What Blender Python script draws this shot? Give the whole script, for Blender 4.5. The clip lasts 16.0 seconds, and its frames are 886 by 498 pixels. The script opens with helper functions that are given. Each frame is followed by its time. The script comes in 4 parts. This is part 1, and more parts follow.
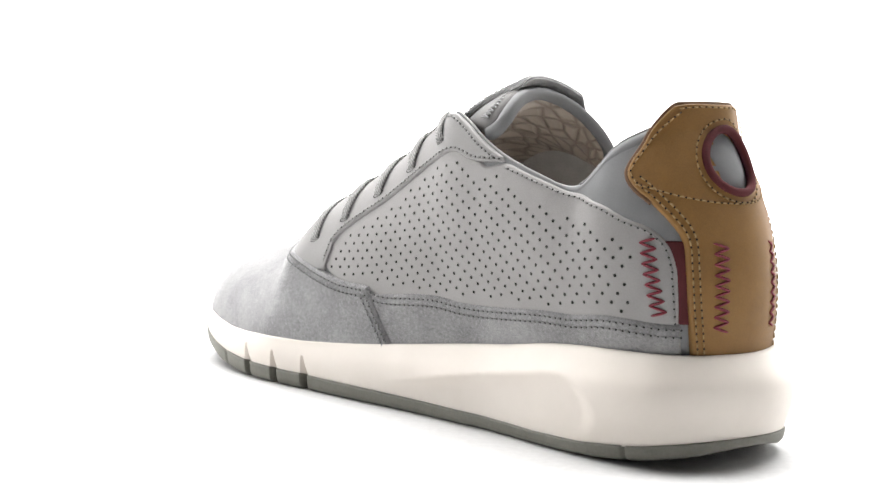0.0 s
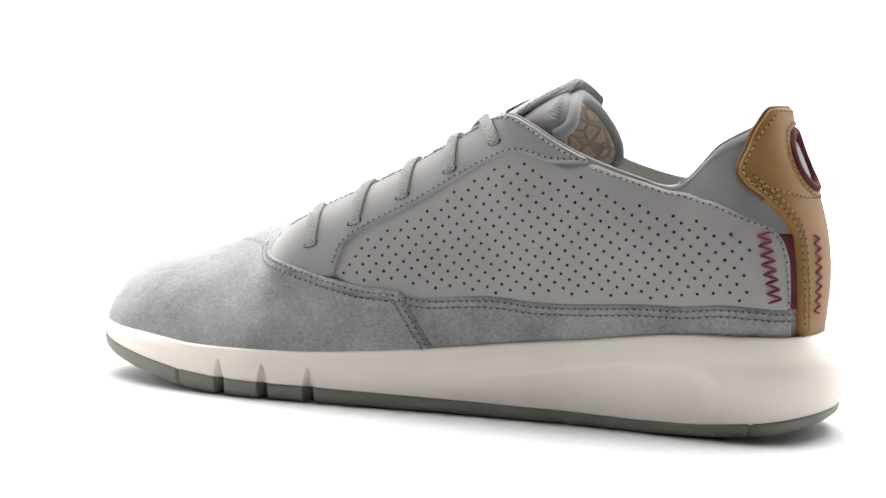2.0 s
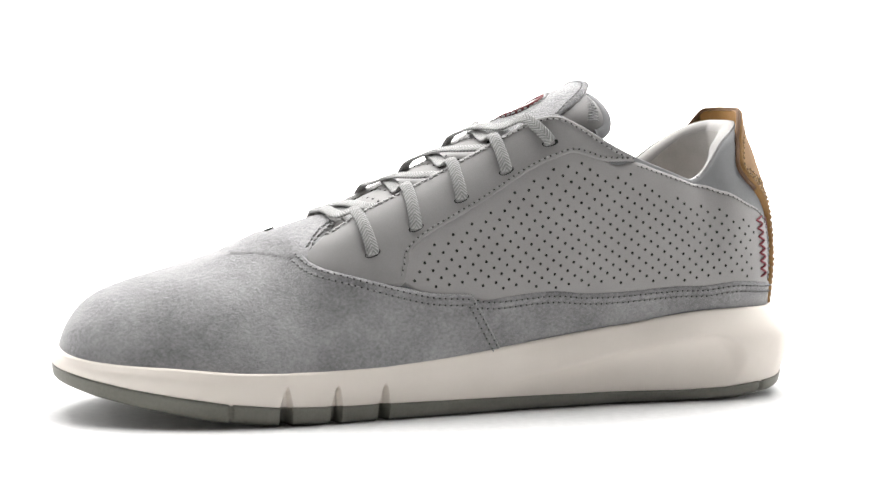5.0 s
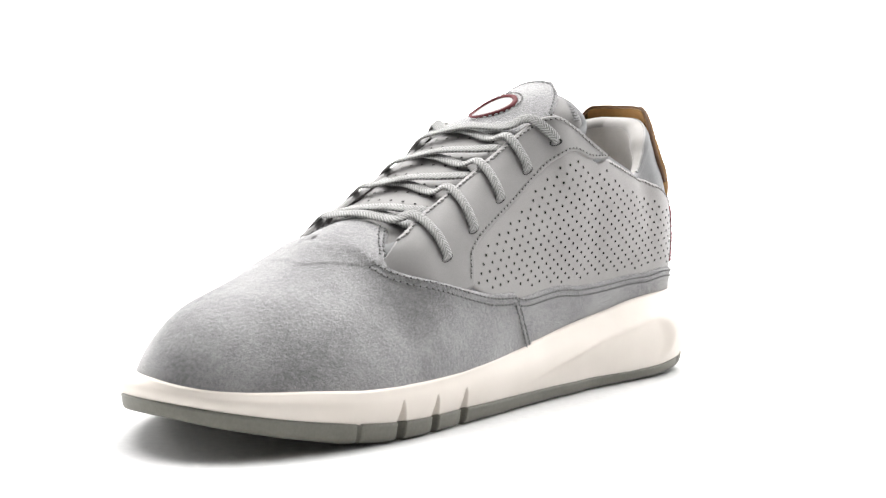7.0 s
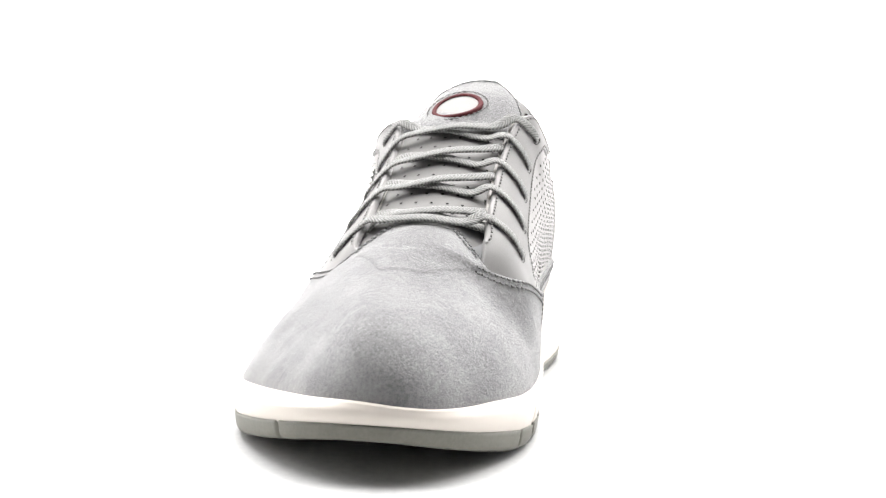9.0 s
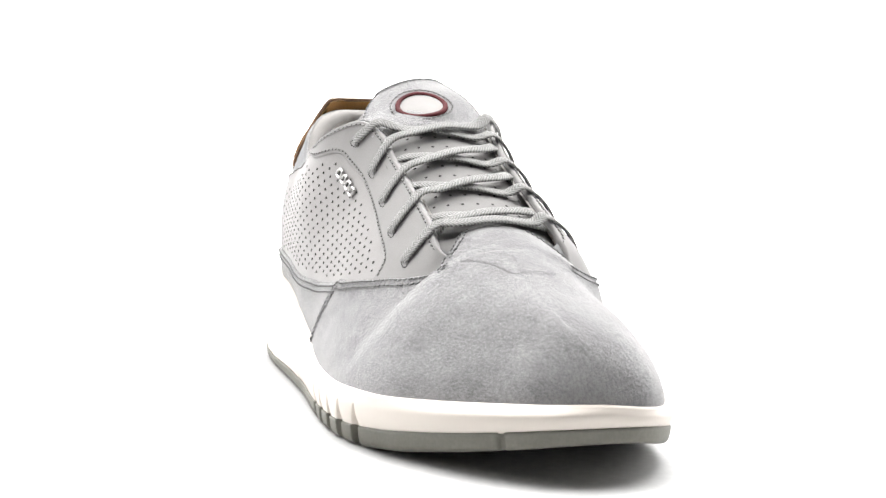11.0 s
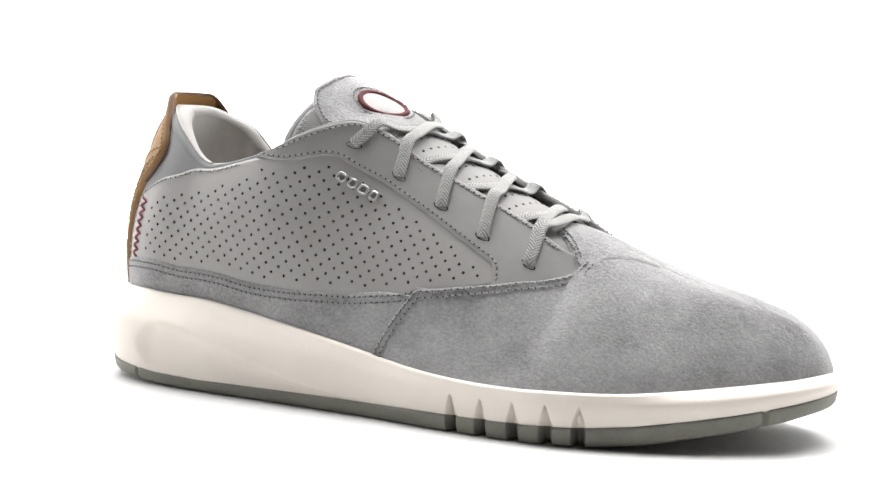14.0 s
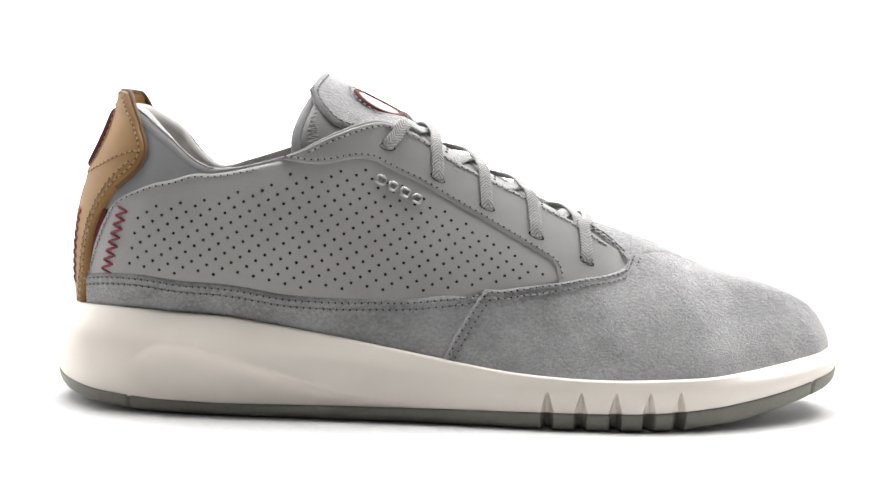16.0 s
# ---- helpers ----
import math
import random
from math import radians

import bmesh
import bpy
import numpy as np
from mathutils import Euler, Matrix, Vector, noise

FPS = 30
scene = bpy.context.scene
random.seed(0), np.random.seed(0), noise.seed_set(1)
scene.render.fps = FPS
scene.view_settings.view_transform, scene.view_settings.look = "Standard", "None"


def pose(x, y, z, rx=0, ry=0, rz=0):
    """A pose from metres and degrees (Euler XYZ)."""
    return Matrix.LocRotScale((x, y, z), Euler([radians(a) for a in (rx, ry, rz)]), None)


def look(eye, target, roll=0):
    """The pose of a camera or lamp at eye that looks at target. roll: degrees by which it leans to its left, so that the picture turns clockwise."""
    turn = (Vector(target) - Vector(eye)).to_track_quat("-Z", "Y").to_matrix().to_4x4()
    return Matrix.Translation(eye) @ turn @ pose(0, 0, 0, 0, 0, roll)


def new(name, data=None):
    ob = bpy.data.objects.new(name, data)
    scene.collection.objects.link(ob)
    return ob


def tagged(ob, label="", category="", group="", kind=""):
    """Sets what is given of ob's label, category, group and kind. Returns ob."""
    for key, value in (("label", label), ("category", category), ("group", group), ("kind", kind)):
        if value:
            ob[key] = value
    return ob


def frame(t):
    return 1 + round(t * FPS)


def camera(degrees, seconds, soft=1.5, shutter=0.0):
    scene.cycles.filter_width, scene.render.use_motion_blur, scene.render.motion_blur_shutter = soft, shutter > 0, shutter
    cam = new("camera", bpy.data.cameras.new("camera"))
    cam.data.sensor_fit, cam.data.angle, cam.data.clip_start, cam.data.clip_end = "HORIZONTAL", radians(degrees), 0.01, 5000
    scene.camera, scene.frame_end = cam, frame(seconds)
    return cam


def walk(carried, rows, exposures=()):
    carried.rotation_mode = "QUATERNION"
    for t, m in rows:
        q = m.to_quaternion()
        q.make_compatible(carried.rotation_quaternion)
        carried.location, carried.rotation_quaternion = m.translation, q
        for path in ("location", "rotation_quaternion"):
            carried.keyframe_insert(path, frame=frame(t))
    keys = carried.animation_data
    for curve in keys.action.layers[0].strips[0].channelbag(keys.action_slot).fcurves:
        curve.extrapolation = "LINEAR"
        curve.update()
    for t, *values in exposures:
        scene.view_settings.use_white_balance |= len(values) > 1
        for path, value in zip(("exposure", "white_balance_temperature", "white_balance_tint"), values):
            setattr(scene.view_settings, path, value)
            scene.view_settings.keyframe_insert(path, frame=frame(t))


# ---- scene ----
# camera: it stands still before a turntable
cam = camera(31.924, 16.0)
EYE = pose(-0.0031, -0.6103, 0.1113, 90 - 4.897, 0, 0) @ pose(0, 0, 0, 0, 0, 1.621)
walk(cam, [(0.0, EYE), (16.0, EYE)])


def turn_at(t):
    """The turntable's angle in degrees at t seconds."""
    return -230.4403 + 14.275834 * t + 0.0820952 * t ** 2 - 0.00858075 * t ** 3 + 0.00026443 * t ** 4


# ---- light ----
world = bpy.data.worlds.new("studio_air")
scene.world = world
world.use_nodes = True
world.node_tree.nodes["Background"].inputs[0].default_value = (1.0, 0.98, 0.97, 1)
world.node_tree.nodes["Background"].inputs[1].default_value = 0.03


def area(name, eye, target, sx, sy, power, colour):
    data = bpy.data.lights.new(name, "AREA")
    data.shape, data.size, data.size_y, data.energy, data.color = "RECTANGLE", sx, sy, power, colour
    ob = new(name, data)
    ob.matrix_world = look(eye, target)
    return ob


area("overhead_softbox", (0, 0.50, 1.25), (0, 0.05, 0), 1.8, 1.2, 72, (1, 0.985, 0.97))
area("side_softbox", (-1.0, 0.28, 0.45), (0, 0, 0.05), 0.9, 0.9, 8.0, (1, 0.99, 0.98))
area("side_softbox", (1.0, 0.35, 0.45), (0, 0, 0.05), 0.9, 0.9, 5.5, (1, 0.99, 0.98))
scene.view_settings.exposure = 0.15


# ---- materials ----
def material(name):
    m = bpy.data.materials.new(name)
    m.use_nodes = True
    nt = m.node_tree
    return m, nt, nt.nodes["Principled BSDF"]


def mix_colour(nt, fac, a, b):
    n = nt.nodes.new("ShaderNodeMix")
    n.data_type = "RGBA"
    nt.links.new(fac, n.inputs[0])
    for sock, val in ((n.inputs[6], a), (n.inputs[7], b)):
        if isinstance(val, tuple):
            sock.default_value = (*val, 1)
        else:
            nt.links.new(val, sock)
    return n.outputs[2]


def noise_tex(nt, scale, detail=4, rough=0.55, coord=None):
    if coord is None:
        coord = nt.nodes.new("ShaderNodeTexCoord").outputs["Object"]
    n = nt.nodes.new("ShaderNodeTexNoise")
    n.inputs["Scale"].default_value, n.inputs["Detail"].default_value, n.inputs["Roughness"].default_value = scale, detail, rough
    nt.links.new(coord, n.inputs["Vector"])
    return n.outputs["Fac"]


def ramp(nt, fac, lo, hi):
    n = nt.nodes.new("ShaderNodeMapRange")
    n.inputs[1].default_value, n.inputs[2].default_value = lo, hi
    nt.links.new(fac, n.inputs[0])
    return n.outputs[0]


def bump(nt, height, strength, distance, b, prev=None):
    n = nt.nodes.new("ShaderNodeBump")
    n.inputs["Strength"].default_value, n.inputs["Distance"].default_value = strength, distance
    nt.links.new(height, n.inputs["Height"])
    if prev is not None:
        nt.links.new(prev, n.inputs["Normal"])
    nt.links.new(n.outputs[0], b.inputs["Normal"])
    return n.outputs[0]


def grained(name, dark, light, rough, big=40.0, fine=1500.0, relief=0.3, depth=0.0003, sheen=0.0, spec=0.4, speckle=0.35):
    m, nt, b = material(name)
    large = ramp(nt, noise_tex(nt, big, 4), 0.35, 0.65)
    small = noise_tex(nt, fine, 3, 0.6)
    base = mix_colour(nt, large, dark, light)
    shade = mix_colour(nt, ramp(nt, small, 0.3, 0.7), tuple(c * 0.86 for c in dark), tuple(min(1, c * 1.08) for c in light))
    half = nt.nodes.new("ShaderNodeMix")
    half.data_type, half.inputs[0].default_value = "RGBA", speckle
    nt.links.new(base, half.inputs[6])
    nt.links.new(shade, half.inputs[7])
    nt.links.new(half.outputs[2], b.inputs["Base Color"])
    b.inputs["Roughness"].default_value = rough
    b.inputs["Specular IOR Level"].default_value = spec
    if sheen:
        b.inputs["Sheen Weight"].default_value = sheen
        b.inputs["Sheen Roughness"].default_value = 0.5
    bump(nt, small, relief, depth, b)
    return m


def suede(name):
    m, nt, b = material(name)
    co = nt.nodes.new("ShaderNodeTexCoord").outputs["Object"]
    stretch = nt.nodes.new("ShaderNodeMapping")
    stretch.inputs["Scale"].default_value = (0.75, 1.0, 1.0)
    stretch.inputs["Rotation"].default_value = (0.3, 0.5, 0.6)
    nt.links.new(co, stretch.inputs["Vector"])
    fibre = noise_tex(nt, 950, 5, 0.72, stretch.outputs[0])
    tuft = noise_tex(nt, 260, 4, 0.6, stretch.outputs[0])
    # brushed nap: broad strokes broken by smaller smudges
    brushed = nt.nodes.new("ShaderNodeMapping")
    brushed.inputs["Scale"].default_value = (0.85, 0.8, 1.0)
    brushed.inputs["Rotation"].default_value = (0.2, 0.35, 0.8)
    nt.links.new(co, brushed.inputs["Vector"])
    nap = noise_tex(nt, 44, 7, 0.62, brushed.outputs[0])
    a = mix_colour(nt, ramp(nt, nap, 0.36, 0.64), (0.172, 0.171, 0.176), (0.325, 0.323, 0.327))
    c = mix_colour(nt, ramp(nt, fibre, 0.33, 0.67), (0.125, 0.124, 0.127), (0.45, 0.447, 0.452))
    half = nt.nodes.new("ShaderNodeMix")
    half.data_type, half.inputs[0].default_value = "RGBA", 0.36
    nt.links.new(a, half.inputs[6])
    nt.links.new(c, half.inputs[7])
    nt.links.new(half.outputs[2], b.inputs["Base Color"])
    b.inputs["Roughness"].default_value, b.inputs["Specular IOR Level"].default_value = 1.0, 0.1
    b.inputs["Sheen Weight"].default_value, b.inputs["Sheen Roughness"].default_value = 0.55, 0.35
    first = bump(nt, tuft, 0.25, 0.0007, b)
    bump(nt, fibre, 0.9, 0.0007, b, first)
    return m


def braid(name):
    m, nt, b = material(name)
    uv = nt.nodes.new("ShaderNodeUVMap")
    uv.uv_map = "cord"
    # two rows of slanted yarns that meet in a herringbone
    split = nt.nodes.new("ShaderNodeSeparateXYZ")
    nt.links.new(uv.outputs[0], split.inputs[0])
    fold = nt.nodes.new("ShaderNodeMath")
    fold.operation = "ABSOLUTE"
    nt.links.new(split.outputs[1], fold.inputs[0])
    both = nt.nodes.new("ShaderNodeMath")
    both.operation = "ADD"
    nt.links.new(split.outputs[0], both.inputs[0])
    nt.links.new(fold.outputs[0], both.inputs[1])
    row = nt.nodes.new("ShaderNodeCombineXYZ")
    nt.links.new(both.outputs[0], row.inputs[0])
    nt.links.new(split.outputs[1], row.inputs[1])
    both = nt.nodes.new("ShaderNodeTexWave")
    both.inputs["Scale"].default_value, both.inputs["Distortion"].default_value, both.inputs["Detail"].default_value = 235, 2.6, 2
    both.inputs["Detail Scale"].default_value = 3
    nt.links.new(row.outputs[0], both.inputs["Vector"])
    col = mix_colour(nt, both.outputs["Fac"], (0.205, 0.205, 0.203), (0.355, 0.355, 0.348))
    nt.links.new(col, b.inputs["Base Color"])
    b.inputs["Roughness"].default_value, b.inputs["Specular IOR Level"].default_value = 0.9, 0.2
    bump(nt, both.outputs["Fac"], 0.7, 0.00035, b)
    return m


SUEDE = suede("grey_suede")
LEATHER = grained("grey_leather", (0.262, 0.253, 0.249), (0.300, 0.291, 0.287), 0.55, 60, 2600, 0.12, 0.0002, 0.0, 0.35)
EYESTAY = grained("grey_eyestay_leather", (0.218, 0.212, 0.210), (0.250, 0.244, 0.242), 0.55, 60, 2600, 0.12, 0.0002, 0.0, 0.35)
PAD = grained("pale_collar_satin", (0.235, 0.226, 0.218), (0.275, 0.265, 0.256), 0.7, 60, 3000, 0.2, 0.0002, 0.1, 0.3)
TONGUE_LEATHER = grained("grey_tongue_leather", (0.165, 0.160, 0.158), (0.190, 0.185, 0.183), 0.6, 60, 2600, 0.12, 0.0002, 0.0, 0.25)
COLLAR = grained("grey_collar_fabric", (0.185, 0.188, 0.193), (0.22, 0.223, 0.228), 0.8, 60, 3500, 0.25, 0.0002, 0.1, 0.2)
LINING = grained("pale_lining", (0.40, 0.385, 0.37), (0.50, 0.485, 0.465), 0.9, 90, 2500, 0.4, 0.0003, 0.1, 0.2)
TAN = grained("tan_leather", (0.19, 0.098, 0.028), (0.24, 0.127, 0.038), 0.66, 50, 2200, 0.15, 0.0002, 0.0, 0.35)
# lighter copy of the tan: light on the tab's inner face, put into the colour
TAN_LIT = grained("lightened_tan_leather", (0.36, 0.185, 0.06), (0.46, 0.25, 0.09), 0.85, 70, 1500, 0.3, 0.0003, 0.1, 0.2)
TAN_EDGE = grained("brown_leather_edge", (0.10, 0.055, 0.03), (0.14, 0.078, 0.042), 0.8, 90, 2000)
RED = grained("dark_red_webbing", (0.070, 0.019, 0.021), (0.105, 0.028, 0.031), 0.8, 80, 3000, 0.3, spec=0.12)
RUBBER = grained("grey_green_rubber", (0.155, 0.152, 0.130), (0.19, 0.187, 0.162), 0.65, 50, 900, 0.1)
MIDSOLE = grained("cream_foam", (0.70, 0.645, 0.585), (0.75, 0.695, 0.635), 0.5, 25, 700, 0.02, 0.0002, 0.0, 0.35, 0.04)
LACE = braid("grey_braid")


def quilted(name):
    m, nt, b = material(name)
    co = nt.nodes.new("ShaderNodeTexCoord").outputs["Object"]
    mp = nt.nodes.new("ShaderNodeMapping")
    mp.inputs["Rotation"].default_value = (0.5, 0.0, 0.3)
    mp.inputs["Scale"].default_value = (1.0, 0.45, 1.0)
    nt.links.new(co, mp.inputs["Vector"])
    w = nt.nodes.new("ShaderNodeTexVoronoi")
    w.feature = "DISTANCE_TO_EDGE"
    w.inputs["Scale"].default_value = 190
    nt.links.new(mp.outputs[0], w.inputs["Vector"])
    crease = ramp(nt, w.outputs["Distance"], 0.0, 0.16)
    col = mix_colour(nt, crease, (0.30, 0.25, 0.21), (0.43, 0.37, 0.32))
    nt.links.new(col, b.inputs["Base Color"])
    b.inputs["Roughness"].default_value = 0.9
    first = bump(nt, crease, 0.6, 0.0012, b)
    bump(nt, noise_tex(nt, 2500, 3, 0.6, co), 0.3, 0.0003, b, first)
    return m


TONGUE_LINING = quilted("beige_quilted_lining")
THREAD = grained("pale_grey_thread", (0.235, 0.231, 0.228), (0.31, 0.306, 0.302), 0.8, 500, 4000)
THREAD_DARK = grained("grey_thread", (0.19, 0.19, 0.193), (0.27, 0.27, 0.273), 0.8, 500, 4000)
THREAD_TAN = grained("sand_thread", (0.27, 0.17, 0.075), (0.37, 0.245, 0.115), 0.8, 500, 4000)
THREAD_RED = grained("red_thread", (0.135, 0.016, 0.028), (0.20, 0.03, 0.045), 0.7, 500, 4000)
# near-black colour stands in for the shade inside punched holes and slots
HOLE_SHADE = grained("painted_hole_shade", (0.014, 0.014, 0.014), (0.022, 0.022, 0.022), 0.95, 90, 2000)
PALE = grained("pale_satin_disc", (0.25, 0.24, 0.235), (0.28, 0.27, 0.265), 0.7, 60, 2000, 0.05)
METAL, _nt, _b = material("polished_nickel")
_b.inputs["Metallic"].default_value, _b.inputs["Roughness"].default_value = 1.0, 0.33
_b.inputs["Base Color"].default_value = (0.46, 0.455, 0.45, 1)
FLOOR = grained("white_paper", (0.55, 0.55, 0.55), (0.59, 0.59, 0.59), 0.8, 3, 300, 0.02, 0.0001, 0.0, 0.1)
# the backdrop's own emission stands in for lamps shining on it
GLOW, _nt, _b = material("glowing_white_backdrop")
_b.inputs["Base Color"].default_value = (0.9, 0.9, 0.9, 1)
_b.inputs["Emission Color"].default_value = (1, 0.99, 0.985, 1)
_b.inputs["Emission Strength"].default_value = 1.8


# ---- mesh helpers ----
def mesh_object(name, verts, faces, mat, parent=None, label="", smooth=True):
    me = bpy.data.meshes.new(name)
    me.from_pydata([tuple(float(c) for c in v) for v in verts], [], faces)
    me.materials.append(mat)
    if smooth:
        me.shade_smooth()
    ob = new(name, me)
    ob.parent = parent
    if label:
        ob["label"] = label
    return ob


def grid_faces(nu, nv, close_u=False, close_v=False, start=0, flip=False):
    out = []
    for i in range(nu if close_u else nu - 1):
        for j in range(nv if close_v else nv - 1):
            a, b = start + i * nv + j, start + ((i + 1) % nu) * nv + j
            c, d = start + ((i + 1) % nu) * nv + (j + 1) % nv, start + i * nv + (j + 1) % nv
            out.append((a, d, c, b) if flip else (a, b, c, d))
    return out


def crom(rows, t, closed=False):
    """Catmull-Rom through rows, at t in units of rows."""
    rows, t = np.asarray(rows, float), np.asarray(t, float)
    n = len(rows)
    i = np.floor(t).astype(int)
    if not closed:
        i = np.clip(i, 0, n - 2)
    u = (t - i)[..., None]
    if closed:
        p = [rows[(i + k) % n] for k in (-1, 0, 1, 2)]
    else:
        p = [rows[np.clip(i + k, 0, n - 1)] for k in (-1, 0, 1, 2)]
    return 0.5 * (2 * p[1] + (p[2] - p[0]) * u + (2 * p[0] - 5 * p[1] + 4 * p[2] - p[3]) * u ** 2 + (3 * p[1] - p[0] - 3 * p[2] + p[3]) * u ** 3)


def curve_points(rows, n):
    """n points along a spline through rows, evenly spaced."""
    rows = np.asarray(rows, float)
    dense = crom(rows, np.linspace(0, len(rows) - 1, 30 * len(rows)))
    d = np.concatenate([[0], np.cumsum(np.linalg.norm(np.diff(dense, axis=0), axis=1))])
    want = np.linspace(0, d[-1], n)
    return np.stack([np.interp(want, d, dense[:, k]) for k in range(dense.shape[1])], 1)


# ---- the form of the shoe ----
# stations round the shoe, from the toe along the inner side to the heel and back along the outer side:
# foot line x y z, top line x y z, roundness, swell, sole edge x y
FORM = (
    [(0.1492, -0.002, 0.0222), (0.1320, -0.006, 0.0427), 0.80, 0.0, (0.1537, -0.003)],
    [(0.1472, 0.0135, 0.0206), (0.121, -0.006, 0.0461), 0.9, 0.0004, (0.1508, 0.0142)],
    [(0.1345, 0.0250, 0.0189), (0.109, -0.006, 0.0496), 0.93, 0.0006, (0.1385, 0.0278)],
    [(0.1140, 0.0340, 0.0180), (0.098, -0.006, 0.0535), 0.86, 0.0006, (0.1175, 0.0378)],
    [(0.0930, 0.0395, 0.0165), (0.086, -0.006, 0.0584), 0.81, 0.0003, (0.0950, 0.0432)],
    [(0.0720, 0.0410, 0.0165), (0.0740, -0.005, 0.0632), 0.85, 0.0006, (0.0730, 0.0446)],
    [(0.0580, 0.0405, 0.0168), (0.0595, 0.0195, 0.0655), 0.90, 0.001, (0.0580, 0.0438)],
    [(0.0420, 0.0390, 0.0175), (0.0460, 0.0205, 0.0735), 0.85, 0.002, (0.0420, 0.0418)],
    [(0.0210, 0.0365, 0.0190), (0.0227, 0.0195, 0.0848), 0.80, 0.003, (0.0210, 0.0400)],
    [(0.0000, 0.0335, 0.0210), (0.0011, 0.0192, 0.0962), 0.75, 0.004, (0.0000, 0.0374)],
    [(-0.0220, 0.0305, 0.0236), (-0.0203, 0.0215, 0.1088), 0.60, 0.005, (-0.0220, 0.0350)],
    [(-0.0330, 0.0290, 0.0250), (-0.0309, 0.0255, 0.1126), 0.55, 0.005, (-0.0330, 0.0342)],
    [(-0.0435, 0.0280, 0.0264), (-0.0413, 0.0275, 0.1088), 0.45, 0.005, (-0.0440, 0.0337)],
    [(-0.0540, 0.0272, 0.0277), (-0.0518, 0.0292, 0.1030), 0.35, 0.004, (-0.0560, 0.0325)],
    [(-0.0655, 0.0265, 0.0290), (-0.0649, 0.0295, 0.0970), 0.30, 0.004, (-0.0690, 0.0328)],
    [(-0.0850, 0.0260, 0.0320), (-0.0840, 0.0280, 0.0905), 0.25, 0.004, (-0.0900, 0.0340)],
    [(-0.1000, 0.0255, 0.0335), (-0.0962, 0.0255, 0.0876), 0.20, 0.004, (-0.1090, 0.0345)],
    [(-0.1150, 0.0245, 0.0340), (-0.1080, 0.0225, 0.0985), 0.15, 0.005, (-0.1260, 0.0320)],
    [(-0.1290, 0.0200, 0.0340), (-0.1180, 0.0165, 0.1045), 0.10, 0.005, (-0.1380, 0.0265)],
    [(-0.1385, 0.0110, 0.0340), (-0.1255, 0.0070, 0.1080), 0.00, 0.006, (-0.1475, 0.0130)],
    [(-0.1420, -0.0080, 0.0340), (-0.1290, -0.0080, 0.1085), 0.00, 0.007, (-0.1515, -0.0070)],
    [(-0.1385, -0.0285, 0.0345), (-0.1255, -0.0225, 0.1080), 0.00, 0.006, (-0.1470, -0.0275)],
    [(-0.1290, -0.0390, 0.0350), (-0.1180, -0.0320, 0.1045), 0.10, 0.005, (-0.1370, -0.0420)],
    [(-0.1160, -0.0440, 0.0350), (-0.1080, -0.0385, 0.0975), 0.15, 0.005, (-0.1250, -0.0490)],
    [(-0.1000, -0.0450, 0.0340), (-0.0945, -0.0415, 0.0885), 0.20, 0.004, (-0.1080, -0.0530)],
    [(-0.0840, -0.0460, 0.0333), (-0.0831, -0.0425, 0.0892), 0.24, 0.004, (-0.0880, -0.0545)],
    [(-0.0620, -0.0475, 0.0305), (-0.0614, -0.0435, 0.095), 0.22, 0.0037, (-0.0640, -0.0550)],
    [(-0.0490, -0.0490, 0.0285), (-0.0465, -0.04, 0.1025), 0.21, 0.0032, (-0.0500, -0.0552)],
    [(-0.0360, -0.0500, 0.0265), (-0.0346, -0.033, 0.1073), 0.21, 0.0027, (-0.0365, -0.0558)],
    [(-0.0270, -0.0510, 0.0250), (-0.0265, -0.028, 0.108), 0.21, 0.0023, (-0.0272, -0.0563)],
    [(-0.0150, -0.0525, 0.0230), (-0.0137, -0.0245, 0.1030), 0.23, 0.0018, (-0.0150, -0.0572)],
    [(0.0000, -0.0545, 0.0205), (-0.0008, -0.0235, 0.0945), 0.27, 0.0012, (0.0000, -0.0590)],
    [(0.0210, -0.0580, 0.0175), (0.0205, -0.0230, 0.0843), 0.29, 0.0005, (0.0210, -0.0622)],
    [(0.0420, -0.0605, 0.0160), (0.0440, -0.0230, 0.0728), 0.28, -0.0002, (0.0420, -0.0645)],
    [(0.0580, -0.0612, 0.0157), (0.0595, -0.0235, 0.064), 0.2, -0.0006, (0.0580, -0.0652)],
    [(0.0720, -0.0605, 0.0160), (0.07, -0.007, 0.0645), 0.46, -0.0003, (0.0730, -0.0645)],
    [(0.0930, -0.0550, 0.0165), (0.082, -0.006, 0.0597), 0.43, 0.0, (0.0950, -0.0585)],
    [(0.1110, -0.0435, 0.0178), (0.0945, -0.006, 0.0547), 0.41, 0.0, (0.1150, -0.0487)],
    [(0.1275, -0.0310, 0.0196), (0.107, -0.006, 0.0502), 0.46, 0.0, (0.1335, -0.0355)],
    [(0.1417, -0.0170, 0.0213), (0.12, -0.006, 0.0464), 0.66, 0.0, (0.1480, -0.0200)],
)
FORM = np.array([[*f, *t, k, w, *e] for f, t, k, w, e in FORM])
NS = len(FORM)
# the heel is slimmer than the forefoot
for _c in (0, 3, 8):
    _w = np.clip((-0.03 - FORM[:, _c]) / 0.09, 0, 1)
    FORM[:, _c + 1] = FORM[:, _c + 1] * 0.985 + np.where(FORM[:, _c + 1] > -0.0079, *((-0.0003, 0.0033) if _c == 8 else (0.0010, 0.0048))) * _w * np.clip(np.abs(FORM[:, _c + 1] + 0.008) / 0.012, 0, 1)
HEEL = 20.0


